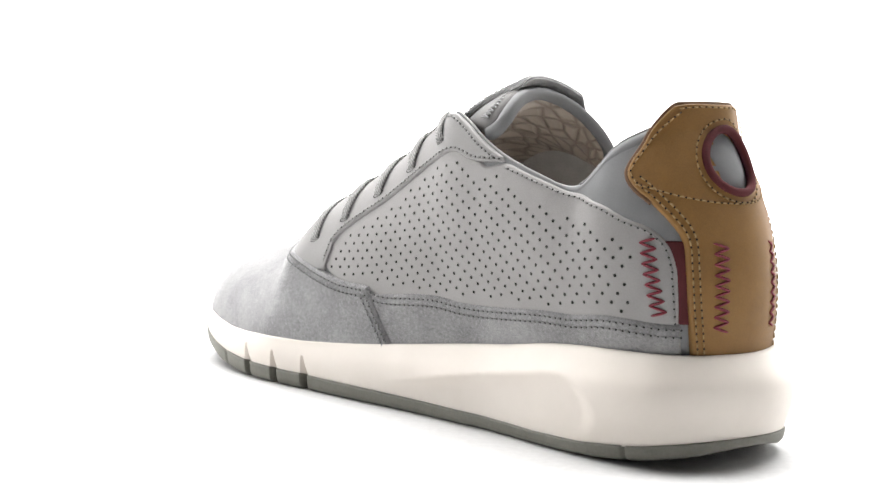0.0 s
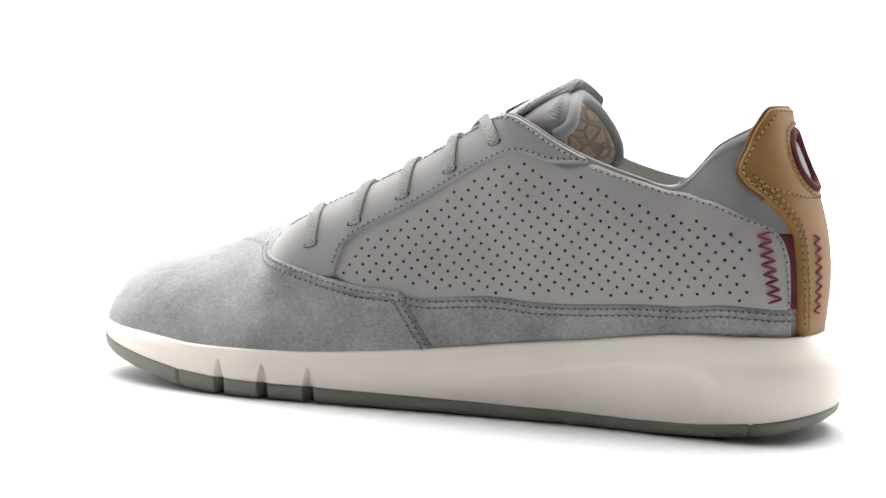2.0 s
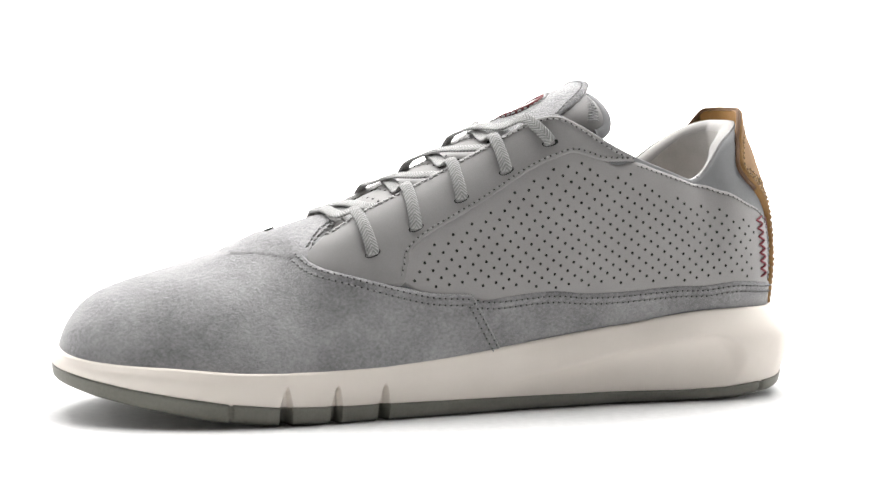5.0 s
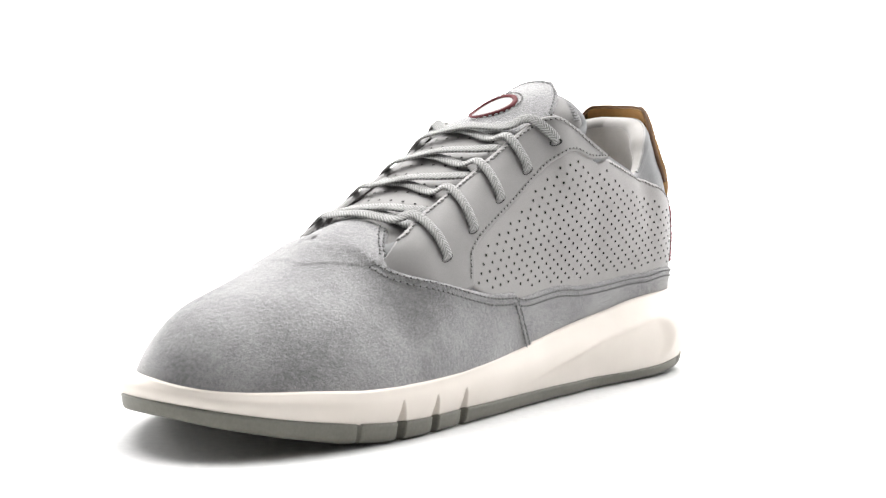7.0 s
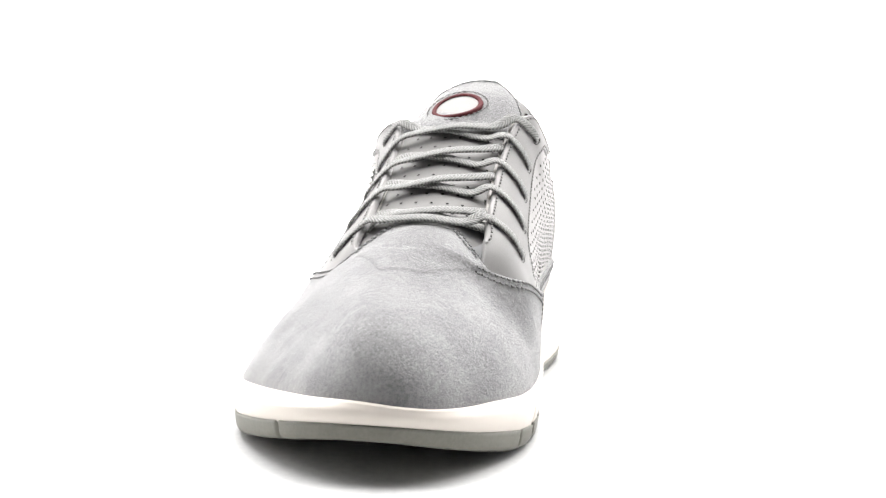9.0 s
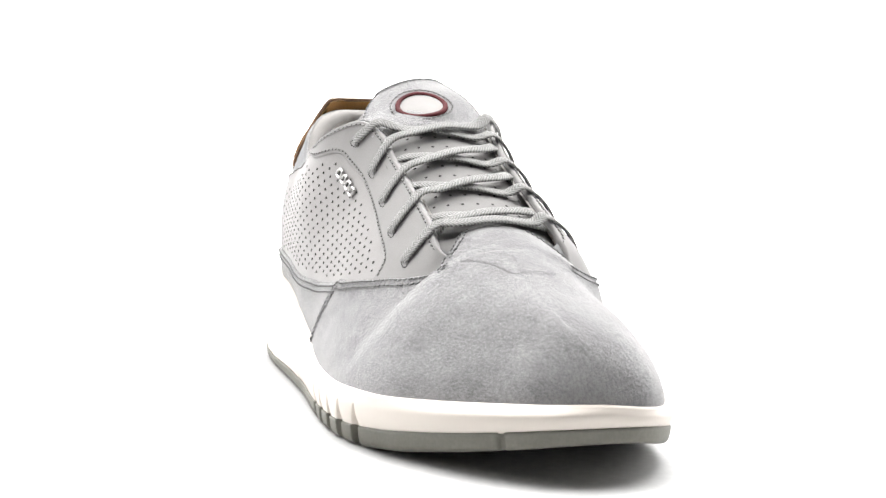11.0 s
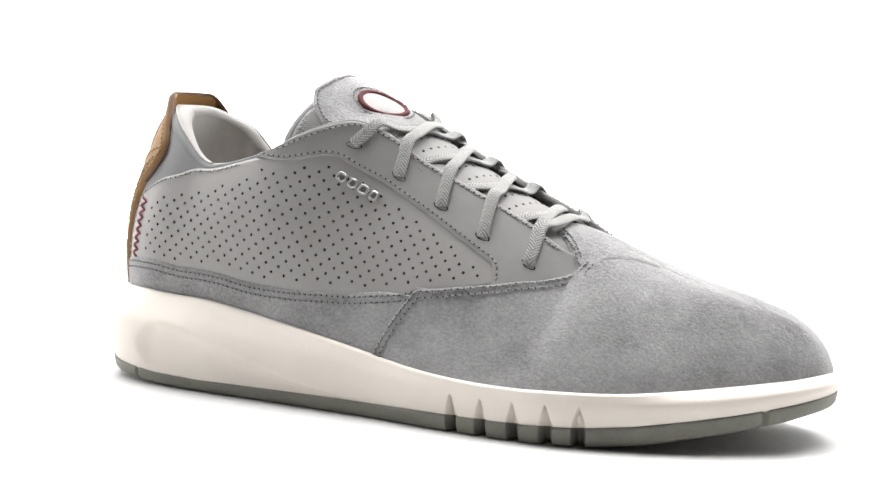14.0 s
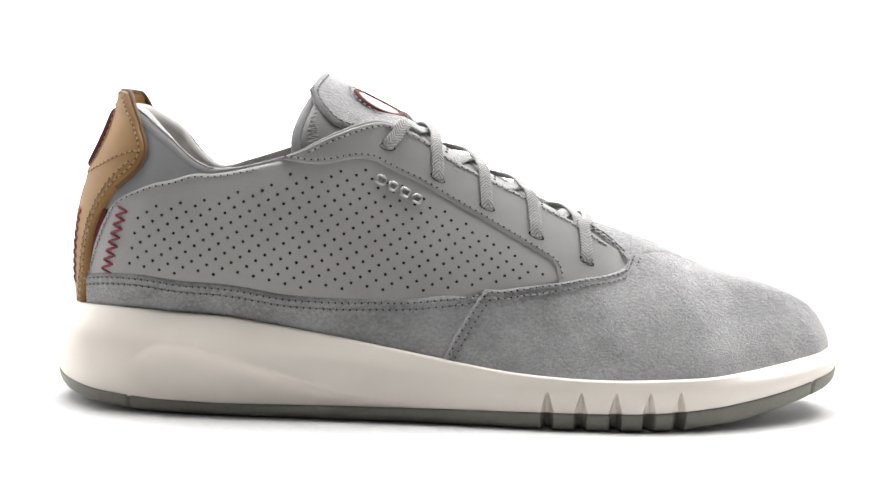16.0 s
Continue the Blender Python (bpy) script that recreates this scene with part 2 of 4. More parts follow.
def surf(s, v):
    """The last's surface at station s, from the foot line (v = 0) to the top line (v = 1)."""
    s, v = np.broadcast_arrays(np.asarray(s, float), np.asarray(v, float))
    r = crom(FORM, s % NS, True)
    ahead = crom(FORM, (s + 0.05) % NS, True)[..., :2] - crom(FORM, (s - 0.05) % NS, True)[..., :2]
    out = np.stack([-ahead[..., 1], ahead[..., 0]], -1)
    out = -out / np.linalg.norm(out, axis=-1, keepdims=True)
    out = -out
    k, w = r[..., 6], r[..., 7]
    c = np.clip(v, -0.1, 1.0) * math.pi / 2
    rest = np.maximum(v - 1, 0)
    h = k * (1 - np.cos(c)) + (1 - k) * v + k * rest
    g = k * np.sin(c) + (1 - k) * v + rest * 0.4 * k
    # over the toe both sides meet in a rounded ridge
    toe = np.clip((5.5 - np.abs((s + NS / 2) % NS - NS / 2)) / 0.6, 0, 1)
    g = g + toe * 0.95 * (1 - k) * np.maximum(1 - v, 0) * np.clip(v, 0, 1) ** 4
    swell = w * np.sin(np.pi * np.clip(v, 0, 1))
    p = np.empty(s.shape + (3,))
    p[..., 0] = r[..., 0] + (r[..., 3] - r[..., 0]) * h + out[..., 0] * swell * SIDE
    p[..., 1] = r[..., 1] + (r[..., 4] - r[..., 1]) * h + out[..., 1] * swell * SIDE
    p[..., 2] = r[..., 2] + (r[..., 5] - r[..., 2]) * g
    return p


SIDE = 1.0
_d = FORM[6, :2] - FORM[4, :2]
SIDE = 1.0 if (-_d[1] * 0 + _d[0] * 1) > 0 else -1.0


def normal(s, v, e=0.02):
    s, v = np.broadcast_arrays(np.asarray(s, float), np.asarray(v, float))
    vv = np.clip(v, 0.01, 0.998)
    a = surf(s + 4 * e, vv) - surf(s - 4 * e, vv)
    b = surf(s, vv) - surf(s, vv - e / 4)
    n = np.cross(a, b)
    n /= np.linalg.norm(n, axis=-1, keepdims=True) + 1e-12
    mid = surf(s, vv) - np.array([0.0, -0.008, 0.03])
    mid[..., 0] = 0
    flip = np.sign(np.median((n * mid).sum(-1)))
    return n * flip


_S = {"in": np.linspace(0.0, 20.0, 401), "out": np.linspace(20.0, 40.0, 401)}
_V = np.linspace(0.0, 1.05, 106)
_G = {k: surf(_S[k][:, None], _V[None, :]) for k in _S}


def place(side, x, z):
    """Station and height of the spot on one side of the shoe that shows at x, z in side view."""
    g = _G[side]
    d = (g[..., 0] - x) ** 2 + (g[..., 2] - z) ** 2
    i, j = np.unravel_index(np.argmin(d), d.shape)
    s, v = _S[side][i], _V[j]
    for _ in range(6):
        p = surf(s, v)
        ds = (surf(s + 0.01, v) - surf(s - 0.01, v)) / 0.02
        dv = (surf(s, v + 0.005) - surf(s, v - 0.005)) / 0.01
        a = np.array([[ds[0], dv[0]], [ds[2], dv[2]]])
        if abs(np.linalg.det(a)) < 1e-9:
            break
        st = np.linalg.solve(a, [x - p[0], z - p[2]])
        s, v = s + np.clip(st[0], -0.2, 0.2), np.clip(v + np.clip(st[1], -0.05, 0.05), -0.05, 1.12)
    return s, v


def places(side, pts):
    return np.array([place(side, x, z) for x, z in pts])


def ease(n, power=1.6):
    """0 to 1 in n steps, closer together at both ends."""
    t = np.linspace(-1, 1, n)
    return 0.5 + 0.5 * np.sign(t) * (1 - (1 - np.abs(t)) ** power)


PART = {}


def panel(name, low, high, mat, parent, thick, label="", nu=160, nv=40, rim=0.0022, ridge=False, wave=0.0, evenly=True):
    """A sheet of leather laid on the shoe between two lines of (station, height), with a rolled edge."""
    low, high = (curve_points(c, 400) if evenly else crom(c, np.linspace(0, len(c) - 1, 400)) for c in (low, high))
    tu, tv = ease(nu), ease(nv)
    lo = np.stack([np.interp(tu, np.linspace(0, 1, 400), low[:, k]) for k in (0, 1)], 1)
    hi = np.stack([np.interp(tu, np.linspace(0, 1, 400), high[:, k]) for k in (0, 1)], 1)
    sv = lo[:, None, :] * (1 - tv[None, :, None]) + hi[:, None, :] * tv[None, :, None]
    p, n = surf(sv[..., 0], sv[..., 1]), normal(sv[..., 0], sv[..., 1])
    if ridge:
        # both sides' sheets meet along the ridge without a gap
        calm = np.clip((sv[..., 1] - 0.80) / 0.2, 0, 1) ** 2 * np.clip(5.6 - np.abs(sv[..., 0]), 0, 1)
        n[..., 1] *= 1 - calm
        n /= np.linalg.norm(n, axis=-1, keepdims=True)
    du = np.linalg.norm(np.diff(p, axis=0), axis=2)
    dv = np.linalg.norm(np.diff(p, axis=1), axis=2)
    cu, cv = np.zeros(p.shape[:2]), np.zeros(p.shape[:2])
    cu[1:] = np.cumsum(du, 0)
    cv[:, 1:] = np.cumsum(dv, 1)
    edge = np.minimum(cu, cu[-1:] - cu)
    edge = np.minimum(edge, cv)
    far = cv[:, -1:] - cv
    if ridge:
        far = np.where(hi[:, 1:2] > 0.985, 1.0, far)
    edge = np.minimum(edge, far)
    f = np.clip(edge / rim, 0, 1)
    off = thick * np.sqrt(1 - (1 - f) ** 2) - 0.0006 * (1 - f) ** 4
    if wave:
        off = off + wave * f * np.array([[noise.noise(Vector(q) * 45) + 0.5 * noise.noise(Vector(q) * 110) for q in row] for row in p])
    p = p + n * off[..., None]
    ob = mesh_object(name, p.reshape(-1, 3), grid_faces(nu, nv), mat, parent, label)
    if ridge:
        soft = np.empty(nu * nv * 3, dtype=np.float32)
        ob.data.vertices.foreach_get("normal", soft)
        soft = soft.reshape(-1, 3)
        soft[:, 1] *= 1 - calm.ravel()
        soft /= np.linalg.norm(soft, axis=1, keepdims=True) + 1e-9
        ob.data.normals_split_custom_set_from_vertices(soft.tolist())
    return ob


# ---- studio ----
def build_studio():
    prof_floor = [(-3.0, 0.0), (0.0, 0.0), (0.7, 0.0)]
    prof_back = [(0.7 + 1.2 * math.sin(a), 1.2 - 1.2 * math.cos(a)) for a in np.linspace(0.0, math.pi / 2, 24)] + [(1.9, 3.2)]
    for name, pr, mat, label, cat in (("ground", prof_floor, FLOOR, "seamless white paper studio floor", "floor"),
                                      ("backdrop", prof_back, GLOW, "white studio backdrop that glows evenly by itself", "backdrop")):
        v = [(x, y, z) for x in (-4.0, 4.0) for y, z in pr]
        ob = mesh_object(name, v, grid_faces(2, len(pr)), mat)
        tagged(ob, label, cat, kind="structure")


build_studio()

# ---- sneaker ----
shoe = new("sneaker")
tagged(shoe, "grey suede and leather low sneaker with cream sole", "shoe")

SPOTS_IN = (0.0788, 0.0600, 0.0412)
SPOTS_OUT = (0.0345, 0.0465, 0.0590, 0.0713, 0.0826)
Z_OUT_TOP = [(-0.153, 0.0108), (-0.142, 0.0090), (-0.130, 0.0073), (-0.108, 0.0055), (-0.085, 0.0049), (-0.04, 0.0054), (0.02, 0.0062),
             (0.06, 0.0066), (0.082, 0.0072), (0.100, 0.0088), (0.117, 0.0112), (0.130, 0.0133), (0.143, 0.0158), (0.154, 0.0182)]
Z_OUT_LOW = [(-0.153, 0.0075), (-0.146, 0.0046), (-0.132, 0.0024), (-0.115, 0.0010), (-0.095, 0.0003), (-0.075, 0.0), (0.06, 0.0), (0.085, 0.0004), (0.105, 0.0024), (0.128, 0.0066),
             (0.145, 0.0103), (0.154, 0.0128)]


def along(table, x):
    t = np.array(table)
    return np.interp(x, t[:, 0], t[:, 1])


def sole_line(n):
    """The sole's edge in plan, its outward way, and the station of each of n points, closer together in the forefoot."""
    dense = np.linspace(0, NS, 8001)[:-1]
    e = crom(FORM[:, 8:10], dense, True)
    step = np.linalg.norm(np.roll(e, -1, 0) - e, axis=1)
    weight = np.where((e[:, 0] > 0.03) & (e[:, 0] < 0.088), 3.0, 1.0)
    d = np.concatenate([[0], np.cumsum(step * weight)])
    s = np.interp(np.linspace(0, d[-1], n + 1)[:-1], d, np.concatenate([dense, [NS]]))
    e = crom(FORM[:, 8:10], s, True)
    a = crom(FORM[:, 8:10], (s + 0.05) % NS, True) - crom(FORM[:, 8:10], (s - 0.05) % NS, True)
    out = np.stack([a[:, 1], -a[:, 0]], 1)
    out /= np.linalg.norm(out, axis=1, keepdims=True)
    if (out * (e - np.array([0, -0.008]))).sum(1).mean() < 0:
        out = -out
    return s, e, out


def notch(e, width):
    """How deep the flex grooves cut at each point of the edge, 0 to 1."""
    cut = np.zeros(len(e))
    for spots, side in ((SPOTS_IN, e[:, 1] > 0), (SPOTS_OUT, e[:, 1] < 0)):
        for x in spots:
            cut = np.maximum(cut, np.where(side, np.clip(1.6 - np.abs(e[:, 0] - x) / (width / 2) * 1.2, 0, 1), 0))
    return cut


def build_midsole():
    n, levels = 1400, 34
    s, e, out = sole_line(n)
    r = crom(FORM, s, True)
    top = r[:, 2] + 0.0022
    low = along(Z_OUT_TOP, e[:, 0]) - 0.0004
    foot = r[:, :2]
    rows = []
    for j in range(levels):
        w = j / (levels - 1)
        z = low + (top - low) * min(1, w / 0.86)
        tall = np.clip((top - low - 0.012) / 0.016, 0, 1)
        # swelling heel, upright forefoot
        o = -0.0006 + 0.0012 * np.sin(math.pi * min(1, w)) + tall * 0.0022 * np.sin(math.pi * np.clip(w * 1.1, 0, 1)) ** 1.0
        # a ridge sweeps down from the heel, with a long hollow under it that ends in a round at the rear
        inner = e[:, 1] > -0.008
        ridge = np.where(inner, np.interp(e[:, 0], [-0.14, -0.10, -0.05, 0.003, 0.02], [0.031, 0.0275, 0.0190, 0.0085, 0.0065]),
                         np.interp(e[:, 0], [-0.14, -0.115, -0.09, -0.062, -0.039, -0.0115], [0.031, 0.029, 0.0250, 0.0165, 0.0098, 0.0062]))
        under = np.clip((ridge - z) / np.maximum(ridge - low, 0.001), 0, 1)
        rear = -0.118 + ((z - 0.015) / 0.012) ** 2 * 0.011
        inside = np.clip((e[:, 0] - rear) / 0.009, 0, 1) * np.clip((0.0 - e[:, 0]) / 0.05, 0, 1)
        inside = inside * inside * (3 - 2 * inside)
        o = o - inside * 0.0026 * np.sin(math.pi * under ** 0.75) + inside * 0.0007 * np.exp(-((z - ridge) / 0.0030) ** 2)
        p = e + out * o[:, None]
        lean = np.clip((w - 0.55) / 0.31, 0, 1) ** 2
        rim = foot + out * 0.0036
        p = p * (1 - lean * 0.75) + rim * (lean * 0.75)
        if w > 0.86:
            a = (w - 0.86) / 0.14
            edge = e * 0.25 + rim * 0.75
            p = edge + (foot - out * 0.005 - edge) * (1 - math.cos(a * math.pi / 2))
            z = top + 0.0012 * math.sin(a * math.pi) - 0.001 * a
        cut = notch(e, 0.0040 * max(0.12, 1 - w * 0.0122 / 0.0080)) * np.clip((0.0080 - (z - low)) / 0.002, 0, 1)
        p = p - out * (cut * 0.0034)[:, None]
        rows.append(np.column_stack([p, z]))
    v = np.stack(rows, 1).reshape(-1, 3)
    return mesh_object("midsole", v, grid_faces(n, levels, True, flip=True), MIDSOLE, shoe, "cream moulded foam midsole with flex grooves")


def build_outsole():
    n = 1400
    s, e, out = sole_line(n)
    low, top = along(Z_OUT_LOW, e[:, 0]), along(Z_OUT_TOP, e[:, 0])
    cut = notch(e, 0.0036)
    slit = np.zeros(n)
    for x, side in ((0.0985, 1), (0.1385, -1), (-0.1265, 1), (-0.1180, -1)):
        slit = np.maximum(slit, np.where((np.sign(e[:, 1] + 0.006) == side), np.clip(1.5 - np.abs(e[:, 0] - x) / 0.0006, 0, 1), 0))
    rows = []
    for w, o, f in ((0, -0.030, 0), (0, -0.0045, 0), (0, -0.0025, 0), (0, -0.0014, 0.08), (0, -0.0006, 0.25), (0, -0.0002, 0.5), (0, 0.0, 0.8),
                    (0, 0.0002, 0.95), (0, -0.0002, 1.0), (0, -0.006, 1.02)):
        z = low + (top - low) * f
        deep = np.maximum(cut * 0.0055, slit * 0.0016) * (1.0 if o > -0.02 else 0.0)
        p = e + out * (o - deep)[:, None]
        rows.append(np.column_stack([p, z]))
    v = np.stack(rows, 1).reshape(-1, 3)
    ob = mesh_object("outsole", v, grid_faces(n, len(rows), True, flip=True), RUBBER, shoe, "grey-green rubber outsole cut by grooves")
    # the flat underside
    s2 = sole_line(200)
    inner = s2[1] - s2[2] * 0.028
    low2 = along(Z_OUT_LOW, s2[1][:, 0])
    cen = np.column_stack([inner[:, 0], inner[:, 1] * 0 - 0.008, low2 + 0.0002])
    rim = np.column_stack([inner, low2 + 0.0002])
    mesh_object("tread", np.stack([cen, rim], 1).reshape(-1, 3), grid_faces(200, 2, True), RUBBER, shoe)
    return ob


def build_shell():
    """The upper's body under the panels: it closes the vamp and ends in the padded collar."""
    n, m = 400, 40
    s = np.linspace(0, NS, n, endpoint=False)
    v = np.linspace(0.0, 1.0, m)
    p = surf(s[:, None], v[None, :])
    mesh_object("upper", p.reshape(-1, 3), grid_faces(n, m, True), COLLAR, shoe, "grey padded upper and collar")


def build_collar():
    """Padded roll round the ankle opening, and the lining inside."""
    n = 160
    s = np.linspace(11.0, 29.5, n)
    deep = np.linspace(7.0, 33.0, n)
    nor = normal(s, np.full(n, 0.97))
    flat = nor.copy()
    flat[:, 2] = 0
    flat /= np.linalg.norm(flat, axis=1, keepdims=True)
    back = np.clip((np.minimum(s - 15.2, 25.2 - s)) / 2.0, 0, 1)
    thick = 0.0016 + 0.0075 * back
    rows = []
    top = surf(s, np.full(n, 1.0))
    roll = lambda a: top - flat * (thick / 2 * (1 - math.cos(a)))[:, None] + np.array([0, 0, 1.0]) * (thick / 2 * math.sin(a))[:, None]
    for name, lo, hi, mat, label in (("collar", 0.0, 0.36, COLLAR, "padded grey collar edge"), ("collar_lining", 0.36, 1.0, PAD, "pale padded collar lining")):
        rows = [roll(a * math.pi) for a in np.linspace(lo, hi, 9)]
        mesh_object(name, np.stack(rows, 1).reshape(-1, 3), grid_faces(n, 9), mat, shoe, label)
    tube("piping", roll(0.36 * math.pi)[(s > 16.0) & (s < 24.6)], 0.0005, THREAD, shoe, "thin pale piping along the collar")
    rows = []
    for v in np.linspace(1.0, 0.12, 22):
        q = surf(deep, np.full(n, v))
        inward = normal(deep, np.full(n, min(v, 0.97)))
        inward[:, 2] = 0
        inward /= np.linalg.norm(inward, axis=1, keepdims=True)
        pad = np.clip((np.minimum(deep - 15.2, 25.2 - deep)) / 2.0, 0, 1)
        q = q - inward * (0.0016 + 0.0075 * pad + 0.003 * math.sin(math.pi * v) * pad)[:, None]
        rows.append(q)
    mesh_object("lining", np.stack(rows, 1).reshape(-1, 3), grid_faces(n, len(rows)), LINING, shoe, "pale beige textile lining")
    s = np.linspace(4.0, 36.0, 80)
    q = surf(s, np.full(80, 0.14))
    c = q.copy()
    c[:, 1] = -0.008
    mesh_object("insole", np.stack([q, c], 1).reshape(-1, 3), grid_faces(80, 2), LINING, shoe, "pale insole")


# lines of the panels in side view: x, z
STRIP_IN = [(0.0057, 0.0456), (-0.0106, 0.0445), (-0.0429, 0.0449), (-0.0859, 0.0468), (-0.1076, 0.0478), (-0.1290, 0.0473), (-0.1364, 0.0471)]
STRIP_OUT = [(0.0115, 0.0486), (0.0004, 0.0462), (-0.0199, 0.0445), (-0.0405, 0.0444), (-0.0611, 0.0453), (-0.0820, 0.0481), (-0.1033, 0.0493), (-0.1370, 0.0488)]
VAMP_IN = [(0.0057, 0.0456), (0.0213, 0.0463), (0.0320, 0.0482), (0.0427, 0.0506), (0.0536, 0.0531), (0.0635, 0.0558), (0.0668, 0.0588)]
VAMP_OUT = [(0.0115, 0.0486), (0.0206, 0.0488), (0.0411, 0.0513), (0.0515, 0.0528), (0.0600, 0.0542), (0.0650, 0.0558), (0.0670, 0.0582)]
SEAM_IN = [(0.0324, 0.0580), (0.0301, 0.0610), (0.0218, 0.0674), (0.0008, 0.0787), (-0.0202, 0.0915), (-0.0307, 0.0965), (-0.0391, 0.0981), (-0.0490, 0.0955),
           (-0.0560, 0.0944), (-0.0650, 0.0958), (-0.0733, 0.0934), (-0.0842, 0.0902), (-0.0962, 0.0872), (-0.1064, 0.0848), (-0.1180, 0.0806),
           (-0.1272, 0.0770), (-0.1322, 0.0722), (-0.1350, 0.0640)]
SEAM_OUT = [(0.0378, 0.0551), (0.0347, 0.0590), (0.0203, 0.0671), (-0.0003, 0.0784), (-0.0211, 0.0891), (-0.0300, 0.0935), (-0.0360, 0.0945), (-0.0499, 0.0921),
            (-0.0614, 0.0938), (-0.0720, 0.0916), (-0.0831, 0.0890), (-0.0944, 0.0880), (-0.1060, 0.0850), (-0.1170, 0.0816), (-0.1253, 0.0770),
            (-0.1295, 0.0704), (-0.1337, 0.0593)]


def build_panels():
    sides = {"in": (STRIP_IN, VAMP_IN, SEAM_IN), "out": (STRIP_OUT, VAMP_OUT, SEAM_OUT)}
    ends = {}
    for side, (strip, vamp, seam) in sides.items():
        top = places(side, strip)
        low = np.column_stack([top[:, 0], np.full(len(top), -0.02)])
        front = place(side, *((-0.0110, 0.026) if side == "in" else (-0.0050, 0.026)))[0]
        low[0] = (front, -0.02)
        ahead = -0.5 if side == "in" else 0.5
        low[0, 0] += ahead
        top = top.copy()
        top[0] += [ahead, -0.02]
        PART["mudguard", side] = panel("mudguard", low, top, SUEDE, shoe, 0.0018, "grey suede strip along the heel side", nu=150, nv=24)
        vt = places(side, vamp)
        ends[side] = (vt, (front, -0.02))
        top[0] -= [ahead, -0.02]
        # quarter: from its rounded front tip back to the heel
        up = places(side, seam)
        nose = 0.0355 if side == "in" else 0.0415
        bottom_pts = [(nose, 0.0560), (nose - 0.0005, 0.0510)]
        bottom = np.vstack([places(side, bottom_pts), vt[::-1][5:6] - [0, 0.03], top - [0, 0.03]])
        tucked = up + np.outer([0.035] * 8 + [0] * (len(up) - 8), [0, 1])
        tucked[0, 0] += -0.25 if side == "in" else 0.25
        PART["quarter", side] = panel("quarter", bottom, tucked, LEATHER, shoe, 0.0008, "pale grey perforated leather quarter panel", nu=200, nv=60)
        # eyestay: from the throat back to its rear corner
        ss = np.linspace(6.0, 14.0, 300) if side == "in" else np.linspace(34.0, 26.0, 300)
        brim = surf(ss, np.ones(300))[:, 0]
        over = lambda x: (float(np.interp(-x, -brim, ss)), 1.0)
        corner = [(nose - 0.0010, 0.0488), (nose - 0.0027, 0.0512), (nose - 0.0033, 0.0540), (nose - 0.0042, 0.0567)]
        tip = (-0.0642, 0.0957) if side == "in" else (-0.0642, 0.0934)
        under = np.vstack([vt[::-1][0:4] - [0, 0.03], places(side, corner), up[1:8], places(side, [tip])])
        reach = [0.0570, 0.0500, nose + 0.0015, nose - 0.0010, nose - 0.0025, nose - 0.0045] + [seam[k][0] + d for k, d in ((1, -0.0015), (2, -0.0005), (3, 0), (4, 0), (5, 0), (6, 0.0010), (7, 0.004))]
        edge = np.vstack([places(side, [(0.0660, 0.0585), (0.0632, 0.0615)]), [over(x) for x in reach]])
        edge = edge[:len(under)] if len(edge) >= len(under) else np.vstack([edge, [over(-0.0580)] * (len(under) - len(edge))])
        edge[-1] = over(-0.0630)
        PART["eyestay", side] = panel("eyestay", under, edge, EYESTAY, shoe, 0.0017, "smooth grey leather eyestay", nu=240, nv=40, rim=0.0011, evenly=False)
    # suede toe, from seam to seam round the toe
    vi, li = ends["in"]
    vo, lo = ends["out"]
    vo, lo = vo - [NS, 0], np.array(lo) - [NS, 0]
    ridge = np.array([[q, 1.0] for q in np.linspace(-5.0, 5.0, 23)])
    high = np.vstack([vo, ridge, vi[::-1]])
    sl = high[:, 0].copy()
    sl[0], sl[-1] = lo[0], li[0]
    low = np.column_stack([sl, np.full(len(high), -0.02)])
    PART["vamp"] = panel("vamp", low, high, SUEDE, shoe, 0.0027, "grey brushed suede toe with soft creases", nu=360, nv=70, ridge=True, wave=0.0005, evenly=False)


TAB_IN = [(-0.1378, 0.034), (-0.1375, 0.052), (-0.1365, 0.0640), (-0.1347, 0.0735), (-0.1308, 0.0795), (-0.1252, 0.0850), (-0.1193, 0.0895), (-0.1158, 0.0950),
          (-0.1180, 0.1035), (-0.1220, 0.1110), (-0.1243, 0.1168)]
TAB_OUT = [(-0.1375, 0.034), (-0.1358, 0.0480), (-0.1348, 0.0580), (-0.1328, 0.0670), (-0.1296, 0.0745), (-0.1250, 0.0812), (-0.1180, 0.0875), (-0.1145, 0.0950),
           (-0.1172, 0.1033), (-0.1220, 0.1112), (-0.1245, 0.1168)]


